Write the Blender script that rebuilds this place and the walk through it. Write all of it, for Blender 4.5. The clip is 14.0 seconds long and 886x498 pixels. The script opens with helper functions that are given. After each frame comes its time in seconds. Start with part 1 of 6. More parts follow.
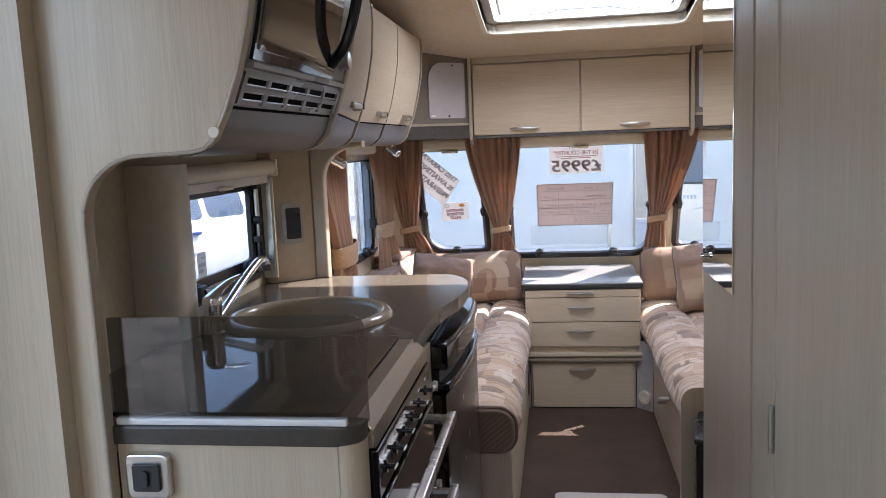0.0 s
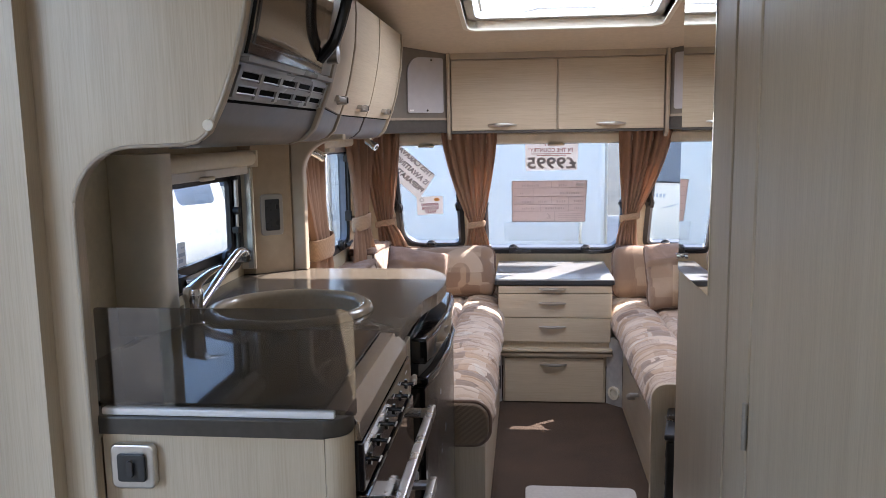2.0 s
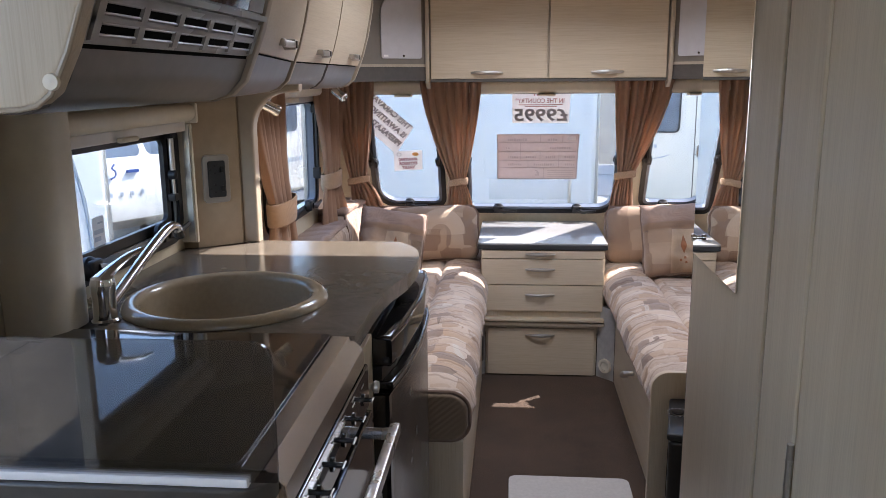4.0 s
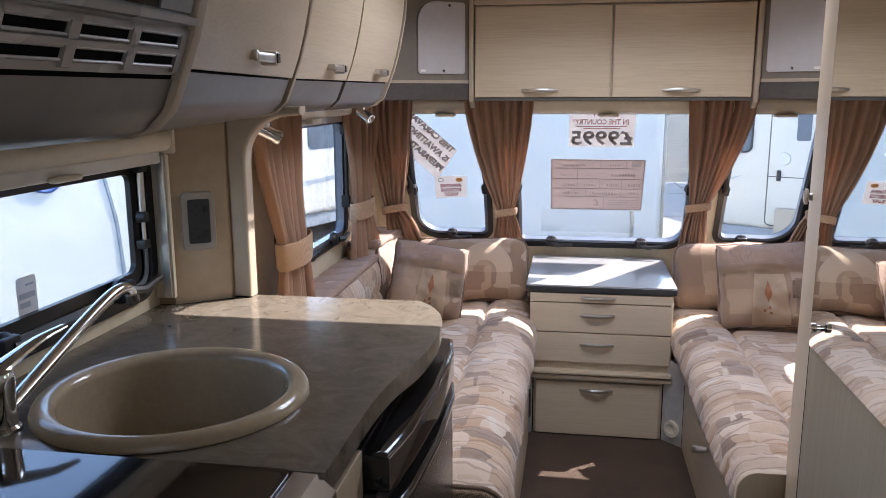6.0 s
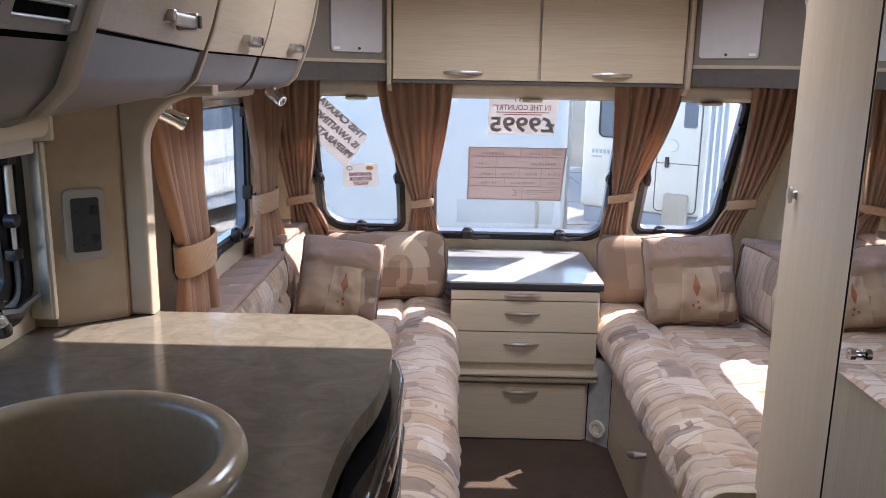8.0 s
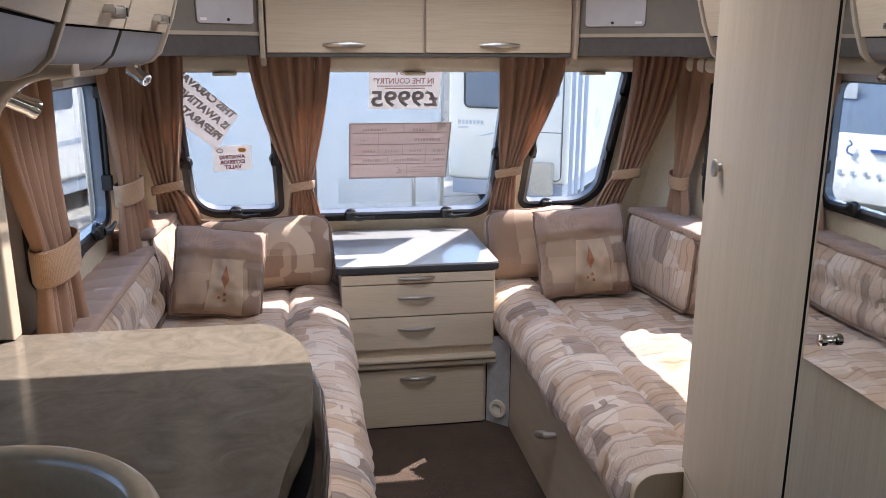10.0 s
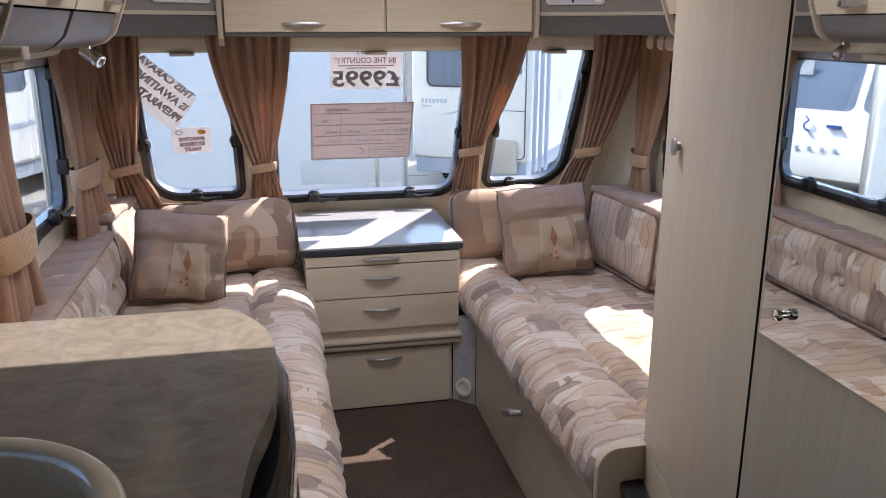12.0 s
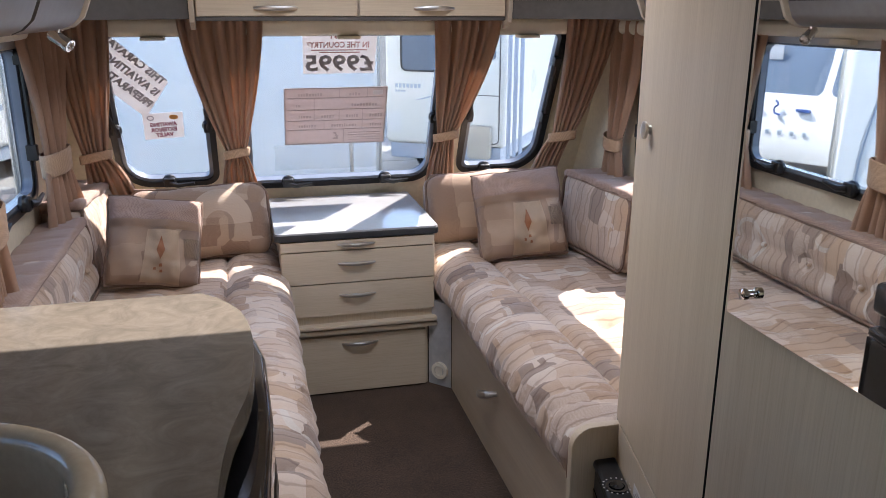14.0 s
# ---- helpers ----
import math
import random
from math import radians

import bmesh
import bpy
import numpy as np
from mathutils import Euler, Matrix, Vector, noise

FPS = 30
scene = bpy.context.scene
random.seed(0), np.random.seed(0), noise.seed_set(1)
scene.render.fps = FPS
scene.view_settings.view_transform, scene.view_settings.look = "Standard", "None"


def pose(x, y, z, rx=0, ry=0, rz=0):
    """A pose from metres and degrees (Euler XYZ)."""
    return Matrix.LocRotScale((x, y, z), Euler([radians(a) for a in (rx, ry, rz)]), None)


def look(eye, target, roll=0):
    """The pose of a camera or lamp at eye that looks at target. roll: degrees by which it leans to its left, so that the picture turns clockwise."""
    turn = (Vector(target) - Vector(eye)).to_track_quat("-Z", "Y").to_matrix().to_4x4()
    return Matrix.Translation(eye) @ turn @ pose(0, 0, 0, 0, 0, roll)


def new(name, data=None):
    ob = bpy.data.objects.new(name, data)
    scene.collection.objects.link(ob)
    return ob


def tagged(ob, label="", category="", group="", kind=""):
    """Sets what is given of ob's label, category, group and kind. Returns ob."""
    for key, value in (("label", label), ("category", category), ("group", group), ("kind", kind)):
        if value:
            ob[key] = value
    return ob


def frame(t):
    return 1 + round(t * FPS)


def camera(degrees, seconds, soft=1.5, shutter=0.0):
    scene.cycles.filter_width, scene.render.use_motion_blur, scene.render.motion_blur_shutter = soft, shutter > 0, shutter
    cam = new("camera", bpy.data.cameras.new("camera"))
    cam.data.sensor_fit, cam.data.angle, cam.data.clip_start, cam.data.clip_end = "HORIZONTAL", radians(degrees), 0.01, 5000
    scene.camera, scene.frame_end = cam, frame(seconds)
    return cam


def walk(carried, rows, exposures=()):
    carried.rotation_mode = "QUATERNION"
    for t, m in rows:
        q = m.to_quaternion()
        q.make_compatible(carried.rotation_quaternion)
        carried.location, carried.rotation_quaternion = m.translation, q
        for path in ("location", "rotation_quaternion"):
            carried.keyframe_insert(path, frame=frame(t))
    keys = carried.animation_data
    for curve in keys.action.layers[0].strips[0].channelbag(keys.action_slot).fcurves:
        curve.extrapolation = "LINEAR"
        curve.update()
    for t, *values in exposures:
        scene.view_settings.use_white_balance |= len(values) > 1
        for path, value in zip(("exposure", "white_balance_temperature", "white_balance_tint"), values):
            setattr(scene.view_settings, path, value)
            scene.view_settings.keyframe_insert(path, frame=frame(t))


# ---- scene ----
cam = camera(57.8, 14.0, soft=0.6)
PATH = [
    (0, (0.055, -0.053, 1.37), (-0.23, 1.909, 1.106), -2.4),
    (0.5, (0.054, -0.055, 1.367), (-0.214, 1.908, 1.092), -2.3),
    (1, (0.05, -0.056, 1.37), (-0.203, 1.908, 1.092), -1.9),
    (1.5, (0.041, -0.067, 1.376), (-0.2, 1.899, 1.098), -1.5),
    (2, (0.025, -0.075, 1.38), (-0.182, 1.894, 1.096), -0.9),
    (2.5, (0.015, -0.068, 1.375), (-0.154, 1.902, 1.069), -0.5),
    (2.7, (0.02, -0.044, 1.376), (-0.139, 1.923, 1.05), -0.5),
    (4.8, (0.028, 0.506, 1.411), (-0.183, 2.447, 0.978), -0.1),
    (5, (0.037, 0.553, 1.413), (-0.205, 2.493, 0.989), -0.3),
    (5.5, (0.064, 0.653, 1.424), (-0.231, 2.593, 1.036), -0.4),
    (6, (0.042, 0.745, 1.418), (-0.273, 2.682, 1.031), -0.2),
    (6.5, (-0.003, 0.839, 1.421), (-0.204, 2.791, 1.032), 0.3),
    (7, (-0.046, 0.877, 1.413), (-0.197, 2.833, 1.024), 0.4),
    (7.2, (-0.059, 0.892, 1.408), (-0.186, 2.848, 1.012), 0.5),
    (9.3, (-0.2, 1.127, 1.42), (-0.012, 3.064, 0.959), 0.5),
    (9.5, (-0.206, 1.134, 1.415), (0.024, 3.064, 0.947), 0.2),
    (10, (-0.204, 1.144, 1.413), (0.11, 3.058, 0.924), 0.2),
    (10.5, (-0.211, 1.148, 1.416), (0.138, 3.051, 0.912), 0.1),
    (11, (-0.21, 1.147, 1.416), (0.158, 3.045, 0.904), 0.1),
    (11.5, (-0.207, 1.146, 1.416), (0.175, 3.038, 0.89), 0.1),
    (12, (-0.2, 1.143, 1.417), (0.196, 3.028, 0.878), 0.0),
    (12.5, (-0.206, 1.136, 1.42), (0.215, 3.011, 0.868), 0.0),
    (13, (-0.203, 1.134, 1.417), (0.233, 3.004, 0.857), 0.1),
    (13.5, (-0.203, 1.134, 1.418), (0.242, 3.0, 0.85), -0.0),
    (14, (-0.202, 1.13, 1.417), (0.252, 2.992, 0.843), 0.1),
]
walk(cam, [(t, look(eye, target, roll)) for t, eye, target, roll in PATH], [(0, 2.96, 6500, 18), (2.7, 2.96, 6500, 18), (5, 2.87, 6500, 18), (6.5, 2.95, 6500, 18), (9.5, 2.86, 6500, 18), (14, 2.82, 6450, 18)])

# ---- light ----
TO_SUN = Vector((0.65, 0.51, 1.0))
world = bpy.data.worlds.new("sky_world")
world.use_nodes = True
scene.world = world
wn = world.node_tree
sky = wn.nodes.new("ShaderNodeTexSky")
sky.sky_type = "NISHITA"
sky.sun_disc = False
sky.sun_elevation = radians(50.4)
sky.sun_rotation = radians(52)
sky.air_density, sky.dust_density = 1.0, 1.0
wn.links.new(sky.outputs[0], wn.nodes["Background"].inputs[0])
wn.nodes["Background"].inputs[1].default_value = 0.15
sun_data = bpy.data.lights.new("sun", "SUN")
sun_data.energy, sun_data.angle, sun_data.color = 1.95, radians(0.5), (1.0, 0.95, 0.87)
sun_lamp = new("sun", sun_data)
sun_lamp.matrix_world = look(TO_SUN * 20, (0, 0, 0))

# fill lamp added in an assumed, unseen rear window, behind the walk
rear_data = bpy.data.lights.new("rear_fill_light", "AREA")
rear_data.shape, rear_data.size, rear_data.size_y, rear_data.energy, rear_data.color = "RECTANGLE", 1.5, 0.6, 1.1, (0.93, 0.97, 1.0)
rear_lamp = new("rear_fill_light", rear_data)
rear_lamp.matrix_world = look((0.18, -2.58, 1.18), (0.18, 2.0, 1.05))
# daylight standing in the rooflight
roof_data = bpy.data.lights.new("rooflight_light", "AREA")
roof_data.shape, roof_data.size, roof_data.size_y, roof_data.energy, roof_data.color = "RECTANGLE", 0.74, 0.56, 2.6, (0.94, 0.975, 1.0)
roof_lamp = new("rooflight_light", roof_data)
roof_lamp.matrix_world = look((0.18, 3.10, 2.02), (0.20, 3.0, 0.0))


# ---- materials ----
def mat(name):
    m = bpy.data.materials.new(name)
    m.use_nodes = True
    nt = m.node_tree
    return m, nt, nt.nodes["Principled BSDF"]


def nd(nt, kind, **sets):
    n = nt.nodes.new(kind)
    for k, v in sets.items():
        n.inputs[k].default_value = v
    return n


def coords(nt, scale=(1, 1, 1), rot=(0, 0, 0)):
    tc = nt.nodes.new("ShaderNodeTexCoord")
    mp = nt.nodes.new("ShaderNodeMapping")
    mp.inputs["Scale"].default_value = scale
    mp.inputs["Rotation"].default_value = rot
    nt.links.new(tc.outputs["Object"], mp.inputs["Vector"])
    return mp.outputs["Vector"]


def ramp(nt, fac, stops, constant=False):
    r = nt.nodes.new("ShaderNodeValToRGB")
    if constant:
        r.color_ramp.interpolation = "CONSTANT"
    els = r.color_ramp.elements
    while len(els) < len(stops):
        els.new(0.5)
    for e, (p, c) in zip(els, stops):
        e.position, e.color = p, (*c, 1)
    nt.links.new(fac, r.inputs[0])
    return r.outputs[0]


def mix(nt, fac, a, b, mode="MIX"):
    m = nt.nodes.new("ShaderNodeMix")
    m.data_type, m.blend_type = "RGBA", mode
    if isinstance(fac, (int, float)):
        m.inputs[0].default_value = fac
    else:
        nt.links.new(fac, m.inputs[0])
    for i, v in ((6, a), (7, b)):
        if isinstance(v, tuple):
            m.inputs[i].default_value = (*v, 1)
        else:
            nt.links.new(v, m.inputs[i])
    return m.outputs[2]


def bump(nt, bsdf, height, strength=0.2, dist=0.002):
    b = nt.nodes.new("ShaderNodeBump")
    b.inputs["Strength"].default_value, b.inputs["Distance"].default_value = strength, dist
    nt.links.new(height, b.inputs["Height"])
    nt.links.new(b.outputs[0], bsdf.inputs["Normal"])


def noise_tex(nt, vec, scale, detail=4, rough=0.55):
    n = nd(nt, "ShaderNodeTexNoise", Scale=scale, Detail=detail, Roughness=rough)
    nt.links.new(vec, n.inputs["Vector"])
    return n.outputs[0]


def plain(name, col, rough=0.5, metal=0.0, vary=0.12, scale=30, bmp=0.05, coat=0.0, spec=0.5):
    m, nt, b = mat(name)
    v = coords(nt)
    n = noise_tex(nt, v, scale)
    n2 = noise_tex(nt, v, scale * 0.13, 3)
    lo, hi = tuple(c * (1 - vary) for c in col), tuple(min(1, c * (1 + vary)) for c in col)
    c1 = ramp(nt, n, [(0.3, lo), (0.7, hi)])
    c2 = ramp(nt, n2, [(0.3, tuple(1 - vary * 0.8 for _ in col)), (0.75, (1, 1, 1))])
    nt.links.new(mix(nt, 1.0, c1, c2, "MULTIPLY"), b.inputs["Base Color"])
    r = nt.nodes.new("ShaderNodeMapRange")
    r.inputs["To Min"].default_value, r.inputs["To Max"].default_value = max(0.02, rough * 0.85), min(1, rough * 1.2)
    nt.links.new(n2, r.inputs[0])
    nt.links.new(r.outputs[0], b.inputs["Roughness"])
    b.inputs["Metallic"].default_value = metal
    b.inputs["Coat Weight"].default_value = coat
    b.inputs["Specular IOR Level"].default_value = spec
    if bmp:
        bump(nt, b, n, bmp)
    return m


def wood(name, axis, light=(0.575, 0.485, 0.362), dark=(0.51, 0.42, 0.307), rough=0.36):
    """Pale ash foil: fine streaks along one axis, and broader tone drifts."""
    m, nt, b = mat(name)
    fine = [90, 90, 90]
    fine[axis] = 2.2
    broad = [14, 14, 14]
    broad[axis] = 0.7
    n1 = noise_tex(nt, coords(nt, tuple(fine)), 4.0, 5, 0.65)
    n2 = noise_tex(nt, coords(nt, tuple(broad)), 1.6, 4)
    c = ramp(nt, n1, [(0.32, dark), (0.55, light), (0.8, tuple(x * 1.06 for x in light))])
    c2 = ramp(nt, n2, [(0.3, (0.91, 0.89, 0.87)), (0.7, (1, 1, 1))])
    nt.links.new(mix(nt, 1.0, c, c2, "MULTIPLY"), b.inputs["Base Color"])
    b.inputs["Roughness"].default_value = rough
    bump(nt, b, n1, 0.09, 0.001)
    return m


def fabric(name, seat=True, arched=False):
    """Woven upholstery: patches of cream, sand, taupe and mauve with pale arcs and thin lines; on seats the lines paint
    in pleat shade.
    """
    m, nt, b = mat(name)
    v = coords(nt)
    warp = nd(nt, "ShaderNodeTexNoise", Scale=6.0, Detail=2.0)
    nt.links.new(v, warp.inputs["Vector"])
    vv = nt.nodes.new("ShaderNodeVectorMath")
    vv.operation = "MULTIPLY_ADD"
    nt.links.new(warp.outputs["Color"], vv.inputs[0])
    vv.inputs[1].default_value = (0.009, 0.009, 0.009)
    nt.links.new(v, vv.inputs[2])
    mp = nt.nodes.new("ShaderNodeMapping")
    mp.inputs["Scale"].default_value = (11.0, 14.0, 5.0) if seat else (9.0, 3.0, 9.0)
    nt.links.new(vv.outputs[0], mp.inputs["Vector"])
    cell = nd(nt, "ShaderNodeTexVoronoi", Scale=1.0, Randomness=0.62)
    cell.distance = "CHEBYCHEV"
    nt.links.new(mp.outputs[0], cell.inputs["Vector"])
    sep = nt.nodes.new("ShaderNodeSeparateColor")
    nt.links.new(cell.outputs["Color"], sep.inputs[0])
    if seat:
        stops = [(0.0, (0.60, 0.470, 0.372)), (0.24, (0.52, 0.385, 0.285)), (0.38, (0.66, 0.545, 0.455)), (0.62, (0.345, 0.262, 0.215)),
                 (0.71, (0.555, 0.405, 0.290)), (0.82, (0.68, 0.580, 0.500))]
    else:
        stops = [(0.0, (0.385, 0.262, 0.188)), (0.3, (0.430, 0.300, 0.212)), (0.5, (0.520, 0.382, 0.272)), (0.66, (0.290, 0.202, 0.158)),
                 (0.8, (0.575, 0.445, 0.332))]
    base = ramp(nt, sep.outputs[0], stops, True)
    if not seat:
        base = mix(nt, 0.3, base, (0.39, 0.285, 0.212))
    # pale arcs
    mp2 = nt.nodes.new("ShaderNodeMapping")
    mp2.inputs["Scale"].default_value = (4.4, 4.4, 4.4)
    nt.links.new(v, mp2.inputs["Vector"])
    ring = nd(nt, "ShaderNodeTexVoronoi", Scale=1.0, Randomness=0.9)
    nt.links.new(mp2.outputs[0], ring.inputs["Vector"])
    arc = ramp(nt, ring.outputs["Distance"], [(0.0, (0, 0, 0)), (0.30, (1, 1, 1)), (0.37, (0, 0, 0))], True)
    gate = nt.nodes.new("ShaderNodeMath")
    gate.operation = "GREATER_THAN"
    gate.inputs[1].default_value = 0.40
    sep2 = nt.nodes.new("ShaderNodeSeparateColor")
    nt.links.new(ring.outputs["Color"], sep2.inputs[0])
    nt.links.new(sep2.outputs[1], gate.inputs[0])
    broken = nt.nodes.new("ShaderNodeMath")
    broken.operation = "GREATER_THAN"
    broken.inputs[1].default_value = 0.42
    nt.links.new(sep.outputs[2], broken.inputs[0])
    am0 = nt.nodes.new("ShaderNodeMath")
    am0.operation = "MULTIPLY"
    nt.links.new(arc, am0.inputs[0])
    nt.links.new(broken.outputs[0], am0.inputs[1])
    am = nt.nodes.new("ShaderNodeMath")
    am.operation = "MULTIPLY"
    nt.links.new(am0.outputs[0], am.inputs[0])
    nt.links.new(gate.outputs[0], am.inputs[1])
    if seat:
        c = mix(nt, am.outputs[0], base, (0.70, 0.645, 0.585))
    elif not arched:
        c = base
    else:
        # one broad pale arch with a darker core, as printed on the front cushions
        arch = nt.nodes.new("ShaderNodeVectorMath")
        arch.operation = "DISTANCE"
        flat = nt.nodes.new("ShaderNodeVectorMath")
        flat.operation = "MULTIPLY"
        flat.inputs[1].default_value = (1, 0, 1)
        nt.links.new(v, flat.inputs[0])
        nt.links.new(flat.outputs[0], arch.inputs[0])
        arch.inputs[1].default_value = (0.07, 0, 0.15)
        band = ramp(nt, arch.outputs["Value"], [(0.0, (0.35, 0.35, 0.35)), (0.05, (1, 1, 1)), (0.118, (0, 0, 0))], True)
        sz = nt.nodes.new("ShaderNodeSeparateXYZ")
        nt.links.new(v, sz.inputs[0])
        above = nt.nodes.new("ShaderNodeMath")
        above.operation = "GREATER_THAN"
        above.inputs[1].default_value = 0.15
        nt.links.new(sz.outputs[2], above.inputs[0])
        c = mix(nt, above.outputs[0], base, mix(nt, band, base, (0.62, 0.495, 0.385)))
    # thin dark lines: on seats, seam lines with the pleats' shade painted into the colour
    w = nd(nt, "ShaderNodeTexWave", Scale=8.0 if seat else 60.0, Distortion=6.5, Detail=2.5)
    w.bands_direction = "Y" if seat else "Z"
    nt.links.new(v, w.inputs["Vector"])
    lines = ramp(nt, w.outputs[0], [(0.90, (1, 1, 1)), (0.985, (0.42, 0.35, 0.32))])
    c = mix(nt, 0.5 if seat else 0.15, c, lines, "MULTIPLY")
    # hatched line work inside patches
    hw = nd(nt, "ShaderNodeTexWave", Scale=150.0, Distortion=0.6, Detail=0.0)
    hw.bands_direction = "DIAGONAL"
    nt.links.new(v, hw.inputs["Vector"])
    g2 = nt.nodes.new("ShaderNodeMath")
    g2.operation = "GREATER_THAN"
    g2.inputs[1].default_value = 0.66
    nt.links.new(sep.outputs[1], g2.inputs[0])
    g3 = nt.nodes.new("ShaderNodeMath")
    g3.operation = "MULTIPLY"
    nt.links.new(hw.outputs[1], g3.inputs[0])
    nt.links.new(g2.outputs[0], g3.inputs[1])
    c = mix(nt, g3.outputs[0], c, mix(nt, 1.0, c, (0.66, 0.60, 0.57), "MULTIPLY"))
    weave = noise_tex(nt, v, 700, 2)
    wc = ramp(nt, weave, [(0.3, (0.8, 0.78, 0.76)), (0.7, (1, 1, 1))])
    nt.links.new(mix(nt, 1.0, c, wc, "MULTIPLY"), b.inputs["Base Color"])
    b.inputs["Roughness"].default_value = 0.9
    b.inputs["Sheen Weight"].default_value = 0.25
    bump(nt, b, mix(nt, 0.35, weave, lines), 0.5, 0.0025)
    return m


def weave_cloth(name, c1, c2, scale=130):
    """Coarse basket weave."""
    m, nt, b = mat(name)
    v = coords(nt, (1, 1, 1), (0.3, 0.4, 0.785))
    ch = nd(nt, "ShaderNodeTexChecker", Scale=scale)
    nt.links.new(v, ch.inputs["Vector"])
    ch.inputs[1].default_value, ch.inputs[2].default_value = (*c1, 1), (*c2, 1)
    n = noise_tex(nt, v, 9, 4)
    c = ramp(nt, n, [(0.3, (0.85, 0.83, 0.82)), (0.7, (1, 1, 1))])
    nt.links.new(mix(nt, 1.0, ch.outputs[0], c, "MULTIPLY"), b.inputs["Base Color"])
    b.inputs["Roughness"].default_value = 0.92
    b.inputs["Sheen Weight"].default_value = 0.2
    bump(nt, b, ch.outputs[1], 0.4, 0.002)
    return m


def cloth(name, col):
    m, nt, b = mat(name)
    v = coords(nt)
    n = noise_tex(nt, v, 420, 3)
    n2 = noise_tex(nt, coords(nt, (3, 3, 0.6)), 4, 4)
    c = ramp(nt, n, [(0.3, tuple(x * 0.8 for x in col)), (0.7, tuple(x * 1.1 for x in col))])
    c2 = ramp(nt, n2, [(0.3, (0.84, 0.82, 0.8)), (0.7, (1, 1, 1))])
    cc = mix(nt, 1.0, c, c2, "MULTIPLY")
    nt.links.new(cc, b.inputs["Base Color"])
    b.inputs["Roughness"].default_value = 0.85
    b.inputs["Sheen Weight"].default_value = 0.2
    tr = nt.nodes.new("ShaderNodeBsdfTranslucent")
    nt.links.new(cc, tr.inputs["Color"])
    ms = nt.nodes.new("ShaderNodeMixShader")
    ms.inputs[0].default_value = 0.36
    nt.links.new(b.outputs[0], ms.inputs[1])
    nt.links.new(tr.outputs[0], ms.inputs[2])
    nt.links.new(ms.outputs[0], nt.nodes["Material Output"].inputs["Surface"])
    bump(nt, b, n, 0.25, 0.001)
    return m


def glass(name, tint, gloss=0.08, rough=0.02):
    """Thin pane: tinted see-through with a share of mirror."""
    m = bpy.data.materials.new(name)
    m.use_nodes = True
    nt = m.node_tree
    nt.nodes.remove(nt.nodes["Principled BSDF"])
    t = nt.nodes.new("ShaderNodeBsdfTransparent")
    t.inputs[0].default_value = (*tint, 1)
    g = nt.nodes.new("ShaderNodeBsdfGlossy")
    g.inputs["Roughness"].default_value = rough
    lw = nt.nodes.new("ShaderNodeLayerWeight")
    lw.inputs[0].default_value = 0.5
    pw = nt.nodes.new("ShaderNodeMath")
    pw.operation = "POWER"
    pw.inputs[1].default_value = 4.5
    nt.links.new(lw.outputs["Facing"], pw.inputs[0])
    f = nt.nodes.new("ShaderNodeMath")
    f.operation = "MULTIPLY_ADD"
    f.inputs[1].default_value, f.inputs[2].default_value = 0.6, gloss * 0.5
    nt.links.new(pw.outputs[0], f.inputs[0])
    ms = nt.nodes.new("ShaderNodeMixShader")
    nt.links.new(f.outputs[0], ms.inputs[0])
    nt.links.new(t.outputs[0], ms.inputs[1])
    nt.links.new(g.outputs[0], ms.inputs[2])
    nt.links.new(ms.outputs[0], nt.nodes["Material Output"].inputs["Surface"])
    return m


def mirror_mat():
    m, nt, b = mat("mirror_silver")
    b.inputs["Base Color"].default_value = (0.86, 0.88, 0.87, 1)
    b.inputs["Metallic"].default_value = 1
    b.inputs["Roughness"].default_value = 0.015
    return m


def carpet_mat():
    m, nt, b = mat("carpet_brown")
    v = coords(nt)
    n = noise_tex(nt, v, 190, 4, 0.65)
    n2 = noise_tex(nt, v, 5, 4)
    c = ramp(nt, n, [(0.32, (0.026, 0.0165, 0.0115)), (0.52, (0.080, 0.053, 0.038)), (0.75, (0.18, 0.126, 0.094))])
    n2 = mix(nt, 0.5, n2, noise_tex(nt, v, 32, 5, 0.7))
    c2 = ramp(nt, n2, [(0.36, (0.68, 0.68, 0.68)), (0.64, (1.12, 1.08, 1.04))])
    nt.links.new(mix(nt, 1.0, c, c2, "MULTIPLY"), b.inputs["Base Color"])
    b.inputs["Roughness"].default_value = 1
    bump(nt, b, n, 0.8, 0.006)
    return m


def marble(name, c1, c2, rough=0.22):
    """Laminate worktop with soft cloudy veins running slantwise."""
    m, nt, b = mat(name)
    v = coords(nt, (3.4, 4.2, 3), (0, 0, 0.7))
    vein = nd(nt, "ShaderNodeTexNoise", Scale=3.4, Detail=12.0, Roughness=0.68, Distortion=1.6)
    nt.links.new(v, vein.inputs["Vector"])
    n = vein.outputs[0]
    v2 = coords(nt)
    n2 = noise_tex(nt, v2, 60, 4)
    c = ramp(nt, n, [(0.32, c1), (0.5, tuple((a + d) / 2 for a, d in zip(c1, c2))), (0.68, c2)])
    cc = ramp(nt, n2, [(0.3, (0.9, 0.9, 0.9)), (0.7, (1, 1, 1))])
    nt.links.new(mix(nt, 1.0, c, cc, "MULTIPLY"), b.inputs["Base Color"])
    b.inputs["Roughness"].default_value = rough
    bump(nt, b, n2, 0.04, 0.001)
    return m


